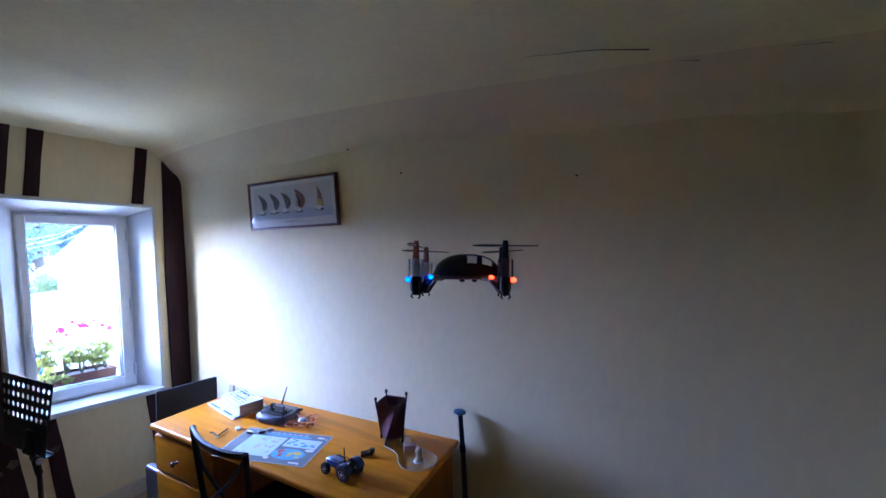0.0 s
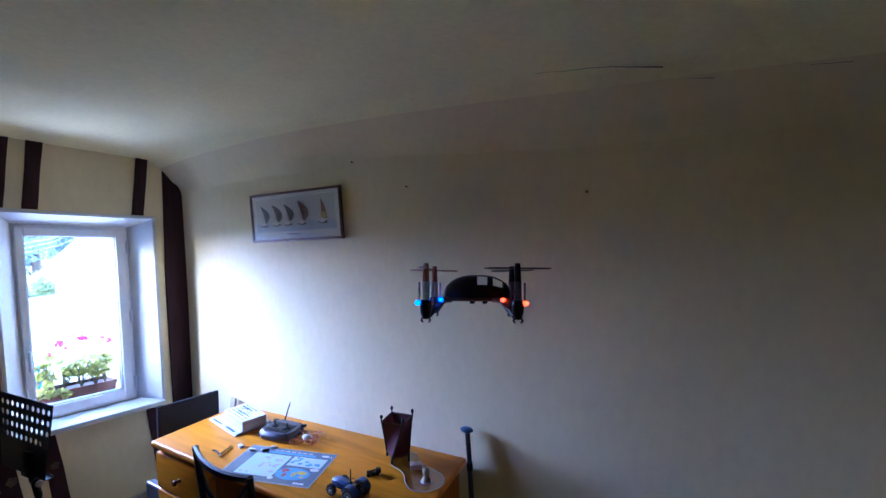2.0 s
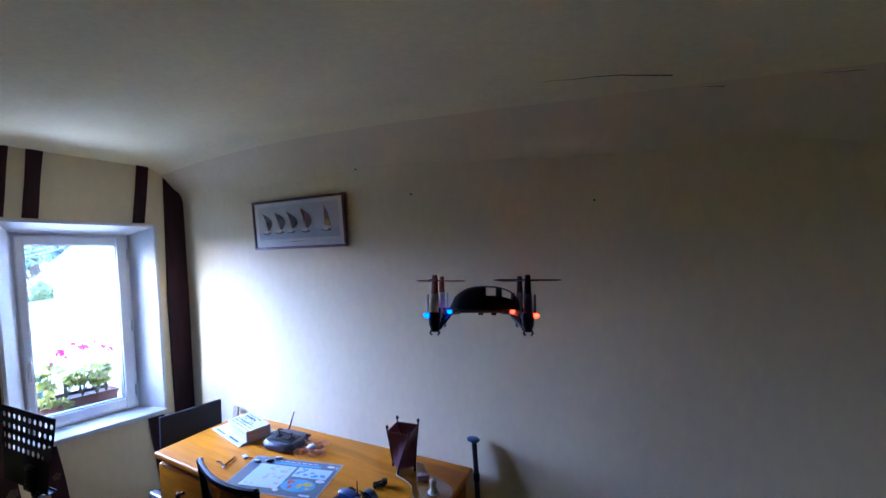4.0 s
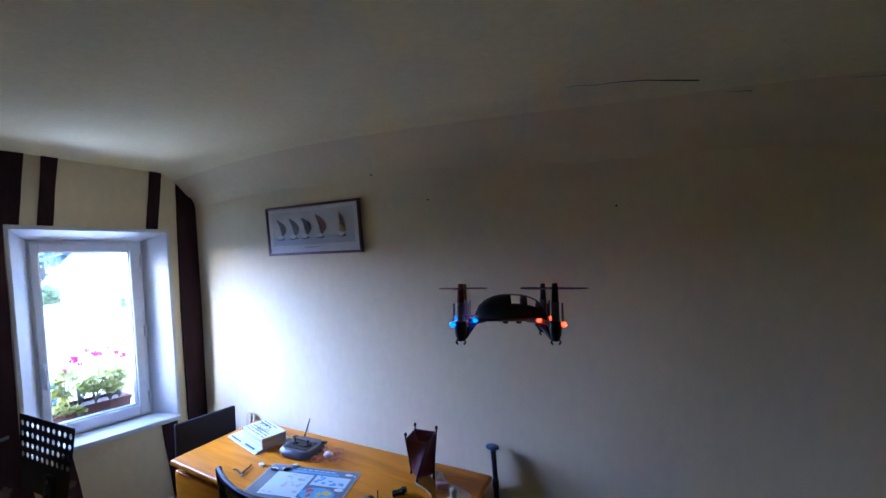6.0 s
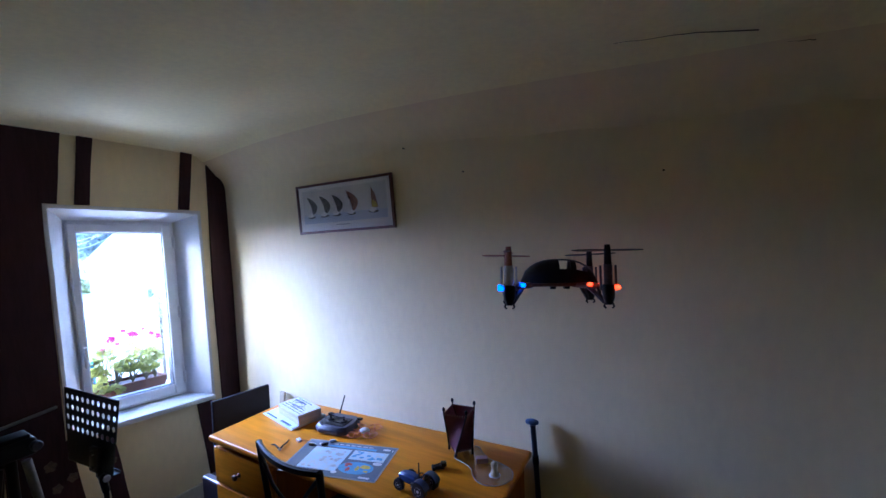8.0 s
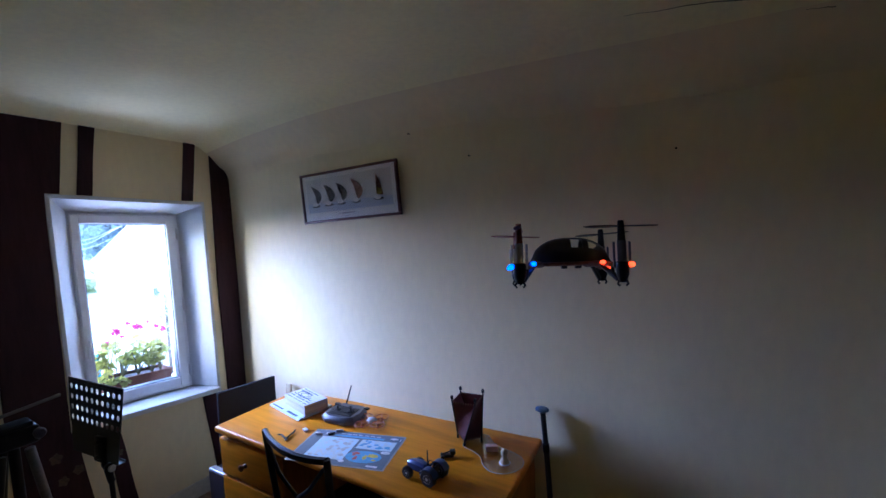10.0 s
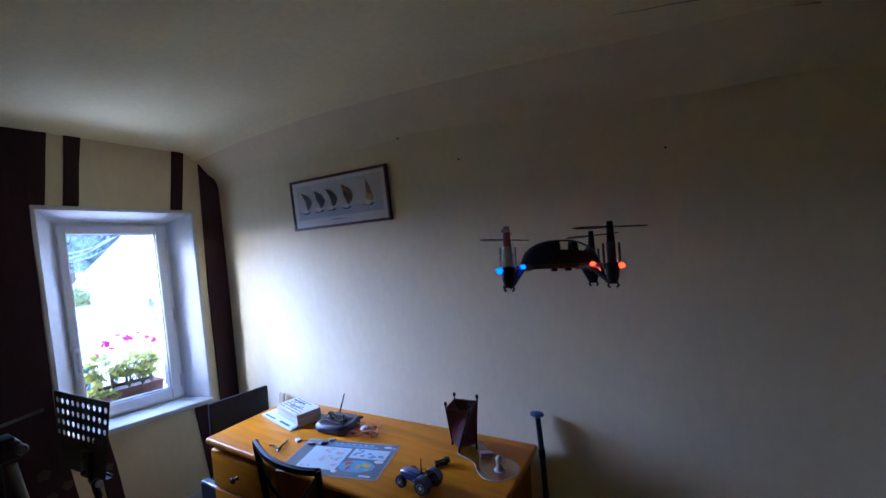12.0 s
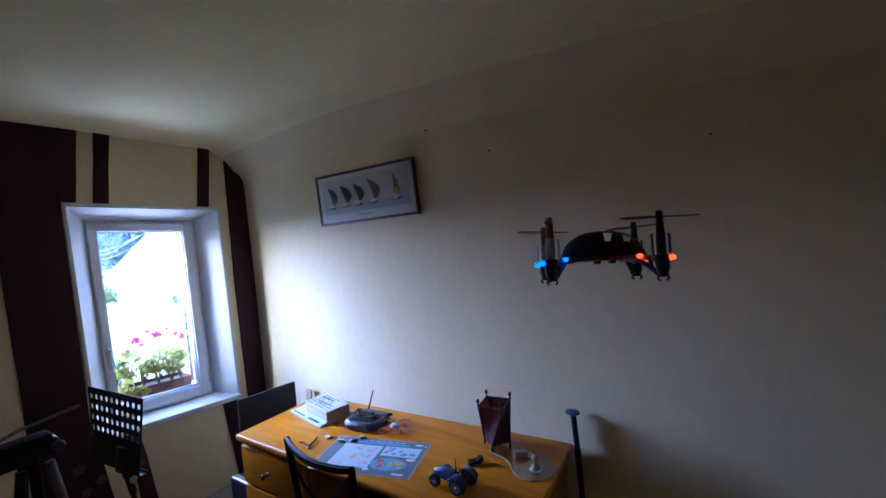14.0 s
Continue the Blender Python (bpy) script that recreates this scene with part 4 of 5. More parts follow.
def build_picture():
    pic = thing("framed_picture", (-2.095, YN - 0.024, 1.888), "dark red framed print of five sailing boats", "picture")
    pic.matrix_world = pose(-2.095, YN - 0.024, 1.888, 90, 0, 0) @ pose(0, 0, 0, 0, 0, 3.6)
    w, h = 0.360, 0.142
    bm = bmesh.new()
    for lo, hi in (((-w, -h, -0.014), (w, -h + 0.014, 0.005)), ((-w, h - 0.014, -0.014), (w, h, 0.005)), ((-w, -h + 0.014, -0.014), (-w + 0.014, h - 0.014, 0.005)), ((w - 0.014, -h + 0.014, -0.014), (w, h - 0.014, 0.005))):
        box(bm, lo, hi, 0.003)
    part("frame", bm, M_FRAMEWOOD, pic)
    bm = bmesh.new()
    box(bm, (-w + 0.012, -h + 0.012, -0.012), (w - 0.012, h - 0.012, -0.004))
    part("mount", bm, M_MOUNT, pic)
    bm = bmesh.new()
    flat(bm, rect(-w + 0.045, -h + 0.058, w - 0.045, h - 0.035), -0.0038, 0.0006)
    art = part("print", bm, M_SKYP, pic)
    bm = bmesh.new()
    shore = [(-w + 0.045, -h + 0.058), (w - 0.045, -h + 0.058)] + [(w - 0.045 - (2 * w - 0.09) * i / 30, -0.035 + 0.012 * noise.noise((i * 0.5, 2.0, 0))) for i in range(31)]
    flat(bm, shore, -0.0030, 0.0004)
    part("painted_sea", bm, M_SEA, art)
    for k, (cx, mats) in enumerate(((-0.245, M_SAILG), (-0.14, M_SAILG), (-0.045, M_SAILG), (0.07, M_SAILB), (0.225, M_SAILB))):
        bm = bmesh.new()
        n = 12
        if k < 4:
            tall = 0.105 + 0.010 * (k > 2)
            outer = [(cx + 0.056 * math.sin(math.pi * i / n) ** 0.8 - 0.042 * (i / n) + 0.008, -0.034 + tall * i / n) for i in range(n + 1)]
            inner = [(cx - 0.036 + 0.040 * (i / n) + 0.010 * math.sin(math.pi * (1 - i / n)) - 0.004 * (k % 2), -0.034 + tall * (1 - i / n)) for i in range(1, n)]
            flat(bm, outer + inner, -0.0026, 0.0004)
        else:
            flat(bm, [(cx - 0.016, -0.03), (cx + 0.030, -0.025), (cx + 0.014, 0.045), (cx - 0.012, 0.086)], -0.0026, 0.0004)
        part("painted_sail", bm, mats, art)
        bm = bmesh.new()
        flat(bm, blob(cx - 0.004, -0.046, 0.034, 0.008, k + 3), -0.0025, 0.0004)
        part("painted_hull", bm, M_SAILG, art)
        bm = bmesh.new()
        flat(bm, blob(cx - 0.010, -0.036, 0.024, 0.012, k + 31), -0.0021, 0.0003)
        part("painted_foam", bm, M_MOUNT, art)
    bm = bmesh.new()
    flat(bm, [(0.213, -0.026), (0.250, -0.022), (0.243, 0.004), (0.212, 0.018)], -0.0021, 0.0003)
    part("yellow_panel", bm, M_SAILY, art)
    bm = bmesh.new()
    flat(bm, rect(-0.06, -h + 0.040, 0.04, -h + 0.043), -0.0038, 0.0004)
    part("caption_bar", bm, M_SAILG, pic)
    bm = bmesh.new()
    box(bm, (-w + 0.012, -h + 0.012, 0.0), (w - 0.012, h - 0.012, 0.002))
    pane = part("glass", bm, M_PICGLASS, pic)
    pane.visible_shadow = False


def build_nails():
    for x, z in ((-1.666, 2.166), (-1.326, 2.031), (-0.46, 1.985)):
        nail = thing("nail", (x, YN, z), "small dark nail driven into the papered wall", "nail", "nails in the wall")
        bm = bmesh.new()
        rod(bm, (0, 0.01, 0), (0, -0.014, 0), 0.0022, seg=8)
        rod(bm, (0, -0.014, 0), (0, -0.0165, 0), 0.0042, seg=12)
        part("nail_shank", bm, M_BLACK, nail)


def build_crack(points, width, seed):
    """A hairline gap where the ceiling meets its sloped strip."""
    ob = thing("plaster_crack", points[0], "dark hairline crack along the edge of the ceiling", "crack", "cracks in the ceiling", "structure")
    o = Vector(points[0])
    bm = bmesh.new()
    pts, n = [], 24
    a, b = Vector(points[0]), Vector(points[-1])
    for i in range(n + 1):
        u = i / n
        p = a.lerp(b, u)
        p.z = ceiling_z(p.x) - 0.012 - 0.5 * max(0, p.y - 1.56) + 0.003 * noise.noise((u * 6, seed, 0)) - 0.003
        p.y += 0.003 * noise.noise((u * 9, seed, 5))
        pts.append(p - o)
    tube(bm, pts, [width * (0.2 + 0.8 * (i / n) ** 1.5) for i in range(n + 1)], 6)
    part("gap", bm, M_CRACK, ob)


M_CRACK = material("dark_crack", (0.03, 0.025, 0.02), 0.9, var=0.2, scale=30, fine=100)
build_picture()
build_nails()
build_crack([(-0.58, 1.510, 2.4), (-0.175, 1.595, 2.4)], 0.0023, 1.0)
build_crack([(-0.10, 1.66, 2.38), (-0.03, 1.67, 2.38)], 0.0016, 2.0)
build_crack([(0.22, 1.665, 2.36), (0.42, 1.68, 2.34)], 0.002, 3.0)

# ---- standing things ----
M_BLUECAP = material("blue_rubber_cap", (0.05, 0.11, 0.22), 0.5, var=0.15, scale=40, fine=160)
M_POLE = material("dark_blue_tube", (0.016, 0.022, 0.040), 0.35, var=0.15, scale=20, fine=120)


def build_pole():
    ob = thing("walking_pole", (-0.947, 1.755, 0), "dark blue pole with a flat round cap leaning beside the desk", "pole")
    bm = bmesh.new()
    tube(bm, [(0.012, 0.0, 0.0), (-0.008, 0.006, 0.4), (-0.030, 0.012, 0.74), (-0.042, 0.014, 0.885)], [0.013, 0.013, 0.012, 0.012], 12)
    part("shaft", bm, M_POLE, ob, smooth=40)
    bm = bmesh.new()
    lathe(bm, [(0.012, -0.014), (0.020, -0.008), (0.029, -0.004), (0.030, 0.002), (0.026, 0.007), (0.014, 0.010), (0.0, 0.011)], 20, Matrix.Translation((-0.043, 0.010, 0.893)) @ Matrix.Diagonal((1.05, 0.8, 1, 1)))
    part("cap", bm, M_BLUECAP, ob, "blue rubber cap", smooth=50)
    bm = bmesh.new()
    rod(bm, (-0.0275, 0.0114, 0.70), (-0.030, 0.012, 0.735), 0.0148, seg=14)
    part("collar", bm, M_BLACK, ob, smooth=40)


def build_music_stand():
    """Perforated black music stand, its desk tilted back."""
    st = thing("music_stand", (-2.47, 0.66, 0), "black metal music stand with perforated desk", "music stand")
    m = Matrix.Translation((0.0, -0.02, 1.15)) @ Matrix.Rotation(radians(6), 4, "Z") @ Matrix.Rotation(radians(-6), 4, "X")

    def taper(bm):
        """The plate narrows towards its foot."""
        for v in bm.verts:
            v.co.x *= 1 + 0.55 * v.co.z

    # plate made of strips that leave round holes
    bm = bmesh.new()
    hw, rows, cols, r = 0.195, 4, 10, 0.0118
    cell_w, cell_h = 2 * hw / cols, 0.043
    for j in range(rows):
        for i in range(cols):
            cx = -hw + cell_w * (i + 0.5)
            cz = -0.012 - cell_h * (j + 0.5)
            n = 16
            ring = [bm.verts.new((cx + r * math.cos(a), 0, cz + r * math.sin(a))) for a in [2 * math.pi * (k + 0.5) / n for k in range(n)]]
            out = []
            for k in range(n):
                a = 2 * math.pi * (k + 0.5) / n
                q = max(abs(math.cos(a)) / (cell_w / 2), abs(math.sin(a)) / (cell_h / 2))
                out.append(bm.verts.new((cx + math.cos(a) / q, 0, cz + math.sin(a) / q)))
            for k in range(n):
                bm.faces.new((ring[k], ring[(k + 1) % n], out[(k + 1) % n], out[k]))
            for k, (sx, sz) in ((1, (1, 1)), (5, (-1, 1)), (9, (-1, -1)), (13, (1, -1))):
                corner = bm.verts.new((cx + sx * cell_w / 2, 0, cz + sz * cell_h / 2))
                bm.faces.new((out[k], out[(k + 1) % n], corner))
    zt, zb = -0.012, -0.012 - cell_h * rows
    for x0, x1, z0, z1 in ((-hw, hw, zt, 0.0), (-hw, hw, zb - 0.12, zb)):
        vs = [bm.verts.new(p) for p in ((x0, 0, z0), (x1, 0, z0), (x1, 0, z1), (x0, 0, z1))]
        bm.faces.new(vs)
    bmesh.ops.recalc_face_normals(bm, faces=bm.faces[:])
    bmesh.ops.solidify(bm, geom=bm.faces[:], thickness=0.0016)
    taper(bm)
    bmesh.ops.transform(bm, matrix=m, verts=bm.verts[:])
    part("desk_plate", bm, M_DARK, st)
    bm = bmesh.new()
    tube(bm, [(-hw, 0, zb), (-hw, 0, 0), (hw, 0, 0), (hw, 0, zb)], 0.003, 6)
    taper(bm)
    bmesh.ops.transform(bm, matrix=m, verts=bm.verts[:])
    part("rolled_edge", bm, M_DARK, st, smooth=40)
    bm = bmesh.new()
    box(bm, (-hw, 0.0, zb - 0.122), (hw, 0.03, zb - 0.119), 0.001)
    box(bm, (-hw, 0.028, zb - 0.122), (hw, 0.031, zb - 0.110), 0.001)
    taper(bm)
    bmesh.ops.transform(bm, matrix=m, verts=bm.verts[:])
    part("ledge", bm, M_DARK, st)
    bm = bmesh.new()
    box(bm, (0.03, -0.020, -0.305), (0.09, -0.002, -0.205), 0.004, m=m)
    for z in (-0.285, -0.225):
        rod(bm, m @ Vector((0.06, -0.018, z)), m @ Vector((0.06, -0.030, z)), 0.009, seg=12)
    rod(bm, (0.02, -0.02, 0.81), (0.08, -0.03, 0.81), 0.020, seg=16)
    rod(bm, (0.05, -0.02, 0.74), (0.05, -0.045, 0.90), 0.014, seg=14)
    part("clamp", bm, M_BLACK, st, smooth=40)
    bm = bmesh.new()
    lathe(bm, [(0.0, 0.0), (0.012, 0.0), (0.015, 0.006), (0.012, 0.013), (0.0, 0.014)], 14, Matrix.Translation((0.082, -0.028, 0.81)) @ Matrix.Rotation(radians(90), 4, "Y"))
    part("wing_knob", bm, M_STEEL, st, "bright clamp knob", smooth=40)
    bm = bmesh.new()
    rod(bm, (0.05, -0.02, 0.30), (0.05, -0.02, 0.78), 0.010, seg=12)
    rod(bm, (0.05, -0.02, 0.08), (0.05, -0.02, 0.45), 0.013, seg=12)
    part("upright", bm, M_DARK, st, smooth=40)
    for k in range(3):
        a = radians(20 + 120 * k)
        bm = bmesh.new()
        tube(bm, [(0.05, -0.02, 0.32), (0.05 + 0.13 * math.cos(a), -0.02 + 0.13 * math.sin(a), 0.14), (0.05 + 0.26 * math.cos(a), -0.02 + 0.26 * math.sin(a), 0.006)], 0.006, 8)
        part("leg", bm, M_DARK, st, smooth=40)


def build_tripod():
    """Black tripod with a pan handle and one pale leg."""
    tp = thing("tripod", (-2.2, 0.30, 0), "black camera tripod with raised pan handle", "tripod")
    bm = bmesh.new()
    box(bm, (-0.04, -0.14, 1.105), (0.04, 0.065, 1.165), 0.014, 3)
    box(bm, (-0.030, -0.20, 1.163), (0.032, 0.05, 1.180), 0.006)
    part("head", bm, M_BLACK, tp, smooth=40)
    bm = bmesh.new()
    tube(bm, [(0.0, -0.16, 1.17), (-0.02, -0.02, 1.205), (-0.04, 0.15, 1.215)], 0.0055, 10)
    part("pan_handle", bm, M_GREYLEG, tp, "dull grey metal pan handle", smooth=40)
    bm = bmesh.new()
    lathe(bm, [(0.0, 0), (0.016, 0.0), (0.018, 0.012), (0.014, 0.020), (0.0, 0.022)], 16, Matrix.Translation((0.045, 0.055, 1.14)) @ Matrix.Rotation(radians(90), 4, "Y"))
    part("clamp_knob", bm, M_GREYP, tp, "dark grey clamp knob", smooth=40)
    bm = bmesh.new()
    rod(bm, (0, 0, 0.72), (0, 0, 1.10), 0.016, seg=14)
    part("column", bm, M_BLACK, tp, smooth=40)
    for k, (dx, dy, mat_, label) in enumerate(((0.10, 0.18, M_GREYLEG, "pale grey leg"), (-0.22, -0.10, M_BLACK, ""), (0.12, -0.24, M_BLACK, ""))):
        bm = bmesh.new()
        q = Vector((dx, dy, 0)).normalized()
        tube(bm, [q * 0.04 + Vector((0, 0, 1.09)), Vector((dx * 0.6, dy * 0.6, 0.5)), Vector((dx * 1.1, dy * 1.1, 0.012))], [0.014, 0.012, 0.010], 10)
        part("leg", bm, mat_, tp, label, smooth=40)


M_GREYLEG = material("dull_aluminium", (0.20, 0.19, 0.17), 0.45, 0.4, var=0.15, scale=20, fine=120)


def build_tower():
    pc = thing("computer_tower", (-2.66, 1.28, 0), "black computer tower with a silver front edge beside the desk", "computer")
    bm = bmesh.new()
    box(bm, (-0.10, -0.02, 0.012), (0.09, 0.36, 0.385), 0.008)
    part("case", bm, M_BLACK, pc)
    bm = bmesh.new()
    box(bm, (-0.105, -0.045, 0.012), (0.095, -0.018, 0.391), 0.010, 3)
    part("front_cover", bm, M_GREYP, pc)
    bm = bmesh.new()
    box(bm, (-0.100, -0.040, 0.387), (0.090, -0.004, 0.396), 0.003)
    part("silver_strip", bm, M_STEEL, pc, "polished silver strip")
    for x in (-0.08, 0.07):
        for y in (0.02, 0.30):
            bm = bmesh.new()
            box(bm, (x - 0.012, y - 0.012, 0), (x + 0.012, y + 0.012, 0.013), 0.003)
            part("foot", bm, M_RUBBER, pc)
    hp = thing("headset", (-2.69, 1.40, 0.3855), "black headset lying on the computer tower", "headset")
    bm = bmesh.new()
    tube(bm, [(0.07 * math.cos(a), 0.055 * math.sin(a), 0.02 + 0.035 * math.sin(a * 0.5)) for a in [radians(-20 + 220 * i / 16) for i in range(17)]], 0.008, 8)
    part("headband", bm, M_BLACK, hp, smooth=40)
    for s in (-1, 1):
        bm = bmesh.new()
        lathe(bm, [(0.0, 0.0), (0.026, 0.0), (0.030, 0.010), (0.026, 0.022), (0.0, 0.024)], 18, Matrix.Translation((0.062 * s, -0.02, 0.0)))
        part("ear_cup", bm, M_BLACK, hp, smooth=40)


def build_stickers():
    for y, z, s, rz in ((0.695, 0.60, 0.030, 10), (0.785, 0.50, 0.027, 40), (0.715, 0.47, 0.026, 70), (0.978, 0.50, 0.022, 20)):
        ob = thing("flower_sticker", (XW + 0.0125, y, z), "faded pale flower sticker on dark timber", "sticker", "flower stickers on timber")
        bm = bmesh.new()
        out = []
        for i in range(40):
            a = 2 * math.pi * i / 40
            r = s * (0.88 + 0.12 * math.cos(5 * a))
            out.append((r * math.cos(a + radians(rz)), r * math.sin(a + radians(rz))))
        prism(bm, out, -0.003, 0.001, m=Matrix(((0, 0, 1, 0), (1, 0, 0, 0), (0, 1, 0, 0), (0, 0, 0, 1))))
        part("petals", bm, M_STICK, ob)


M_STICK = material("faded_yellowish_sticker", (0.085, 0.056, 0.030), 0.7, var=0.25, scale=20, fine=90)
build_pole()
build_music_stand()
build_tripod()
build_tower()
build_stickers()

# ---- the hovering drone ----
M_BLUELED = glowing("blue_led", (0.005, 0.060, 1.0), 0.42)
M_REDLED = glowing("red_led", (1.0, 0.030, 0.0010), 0.36)
M_SMOKE = material("translucent_orange_blade", (0.30, 0.09, 0.05), 0.35, var=0.1, scale=30, fine=120)
M_AMBER = material("amber_arm_plastic", (0.16, 0.05, 0.02), 0.4, var=0.2, scale=30, fine=120)


def build_drone():
    dr = thing("quadcopter", (-0.713, 1.28, 1.632), "black hovering quadcopter with blue and red lamps", "drone", rz=206)
    dr.matrix_world = dr.matrix_world @ pose(0, 0, 0, 9, 0, 0) @ Matrix.Diagonal((1.42, 1.42, 1.42, 1))
    # arched shell over a flat deck
    bm = bmesh.new()
    rows = []
    n = 14
    for i in range(n + 1):
        u = -1 + 2 * i / n
        x = -0.012 + 0.084 * u
        top = 0.052 * max(0.0, 1 - abs(u) ** 2.6) ** 0.6 + 0.0
        wide = 0.040 * max(0.05, 1 - abs(u) ** 3.0) ** 0.5
        rows.append([bm.verts.new((x, wide * math.cos(a), -0.006 + top * math.sin(a) ** 0.8)) for a in [math.pi * k / 12 for k in range(13)]])
    faces = []
    for i in range(n):
        for k in range(12):
            window = i in (2, 3, 5, 6) and k in (2, 3, 4, 7, 8, 9)
            if not window:
                faces.append(bm.faces.new((rows[i][k], rows[i + 1][k], rows[i + 1][k + 1], rows[i][k + 1])))
    bmesh.ops.recalc_face_normals(bm, faces=bm.faces[:])
    bmesh.ops.solidify(bm, geom=bm.faces[:], thickness=0.002)
    part("shell", bm, M_BLACK, dr, "black arched shell with side cut-outs", smooth=40)
    bm = bmesh.new()
    box(bm, (-0.085, -0.030, -0.014), (0.065, 0.030, -0.006), 0.003)
    part("deck", bm, M_AMBER, dr)
    bm = bmesh.new()
    box(bm, (-0.045, -0.016, -0.006), (0.03, 0.016, 0.010), 0.003)
    part("battery_pack", bm, M_GREYP, dr)
    bm = bmesh.new()
    for x in (-0.03, 0.0):
        box(bm, (x - 0.006, -0.012, -0.020), (x + 0.006, 0.012, -0.013), 0.002)
    part("battery_clip", bm, M_BLACK, dr)
    r = 0.102
    for sx in (-1, 1):
        for sy in (-1, 1):
            front = sx > 0
            c = Vector((sx * r * 0.98, sy * r * 0.98, 0))
            bm = bmesh.new()
            inner = Vector((sx * 0.050, sy * 0.022, -0.010))
            mid = Vector((sx * 0.080, sy * 0.068, -0.012))
            tube(bm, [inner, mid, Vector((c.x, c.y, -0.020))], [0.007, 0.006, 0.006], 8)
            arm = part("arm", bm, M_AMBER, dr, "dark amber arm", smooth=40)
            bm = bmesh.new()
            lathe(bm, [(0.0, -0.050), (0.006, -0.050), (0.009, -0.044), (0.012, -0.036), (0.0135, -0.018), (0.0125, -0.010), (0.0095, -0.008), (0.0, -0.008)], 14, Matrix.Translation((c.x, c.y, 0)))
            pod = part("motor_pod", bm, M_BLACK, dr, smooth=35)
            bm = bmesh.new()
            rod(bm, (c.x, c.y, -0.010), (c.x, c.y, 0.032), 0.0085, seg=14)
            for s in (-1, 1):
                box(bm, (c.x - 0.002 + s * 0.015, c.y - 0.003, -0.02), (c.x + 0.002 + s * 0.015, c.y + 0.003, 0.030), 0.001)
            part("motor", bm, M_STEEL if front else M_GREYP, pod, smooth=35)
            bm = bmesh.new()
            rod(bm, (c.x, c.y, 0.030), (c.x, c.y, 0.060), 0.0078, 0.0064, 12)
            rod(bm, (c.x, c.y, 0.058), (c.x, c.y, 0.072), 0.0070, 0.0055, 12)
            m = Matrix.Translation((c.x, c.y, 0.061)) @ Matrix.Rotation(radians(20 + 40 * sx + 25 * sy), 4, "Z")
            for s in (0, 1):
                mm = m @ Matrix.Rotation(math.pi * s, 4, "Z") @ Matrix.Rotation(radians(12), 4, "X")
                prism(bm, [(0.004, -0.004), (0.03, -0.008), (0.060, -0.006), (0.073, 0.0), (0.060, 0.005), (0.03, 0.006), (0.004, 0.004)], -0.0008, 0.0008, m=mm)
            part("propeller", bm, M_SMOKE if front else M_BLACK, pod, "orange propeller" if front else "black propeller")
            bm = bmesh.new()
            lathe(bm, [(0.0, -0.0056), (0.0058, -0.0038), (0.0078, 0.0), (0.0058, 0.0038), (0.0, 0.0056)], 14, Matrix.Translation((c.x + sx * 0.0165, c.y + sy * 0.002, -0.015)))
            part("lamp", bm, M_BLUELED if front else M_REDLED, pod, "glowing blue lamp" if front else "glowing red lamp", smooth=50)
            bm = bmesh.new()
            lathe(bm, [(0.0, -0.0048), (0.0048, -0.0034), (0.0064, 0.0), (0.0048, 0.0034), (0.0, 0.0048)], 12, Matrix.Translation((c.x - sx * 0.030, c.y * 0.66, -0.009)))
            part("inner_lamp", bm, M_BLUELED if front else M_REDLED, arm, "glowing blue lamp" if front else "glowing red lamp", smooth=50)
            bm = bmesh.new()
            for s in (-1, 1):
                tube(bm, [(c.x + s * 0.006, c.y, -0.044), (c.x + s * 0.010, c.y, -0.053), (c.x + s * 0.006, c.y, -0.057)], 0.0022, 6)
            part("foot", bm, M_BLACK, pod, smooth=40)
            bm = bmesh.new()
            tube(bm, [(sx * 0.068, sy * 0.050, -0.014), (sx * 0.086, sy * 0.082, -0.034), (c.x - sx * 0.008, c.y - sy * 0.006, -0.044)], [0.004, 0.006, 0.005], 7)
            tube(bm, [(sx * 0.086, sy * 0.082, -0.034), (sx * 0.084, sy * 0.080, -0.012)], 0.0035, 6)
            part("strut", bm, M_BLACK, arm, "black strut under the arm", smooth=40)


build_drone()

# ---- outside the window ----
GZ = -2.8  # ground below the upstairs room
M_GROUND = material("pale_gravel_yard", (0.46, 0.44, 0.39), 0.9, var=0.15, scale=0.6, fine=12, bump=0.4, depth=0.02)
M_RENDERED = material("white_house_render", (0.82, 0.81, 0.78), 0.85, var=0.06, scale=1.5, fine=25, bump=0.3, depth=0.006)
M_SLATE = material("pale_weathered_slate", (0.38, 0.39, 0.41), 0.5, var=0.12, scale=2, fine=20, bump=0.3, random_var=0.12)
M_DARKGLASS = material("dark_house_window", (0.16, 0.19, 0.22), 0.15, var=0.1, scale=3, fine=20)
M_BARK = material("grey_bark", (0.12, 0.09, 0.07), 0.9, var=0.25, scale=8, fine=40, bump=0.6, depth=0.01)
M_TERRA = material("terracotta_plastic", (0.15, 0.048, 0.019), 0.6, var=0.12, scale=10, fine=80, bump=0.1)
M_SOIL = material("potting_soil", (0.05, 0.035, 0.025), 0.95, var=0.3, scale=40, fine=160, bump=0.6, depth=0.004)
M_STEM = material("brownish_green_stem", (0.13, 0.12, 0.05), 0.6, var=0.15, scale=30, fine=120)
M_WIRE = material("black_cable", (0.05, 0.05, 0.05), 0.6, var=0.1, scale=10, fine=50)
M_POTBLUE = material("blue_glazed_pot", (0.04, 0.30, 0.55), 0.25, var=0.1, scale=10, fine=60)


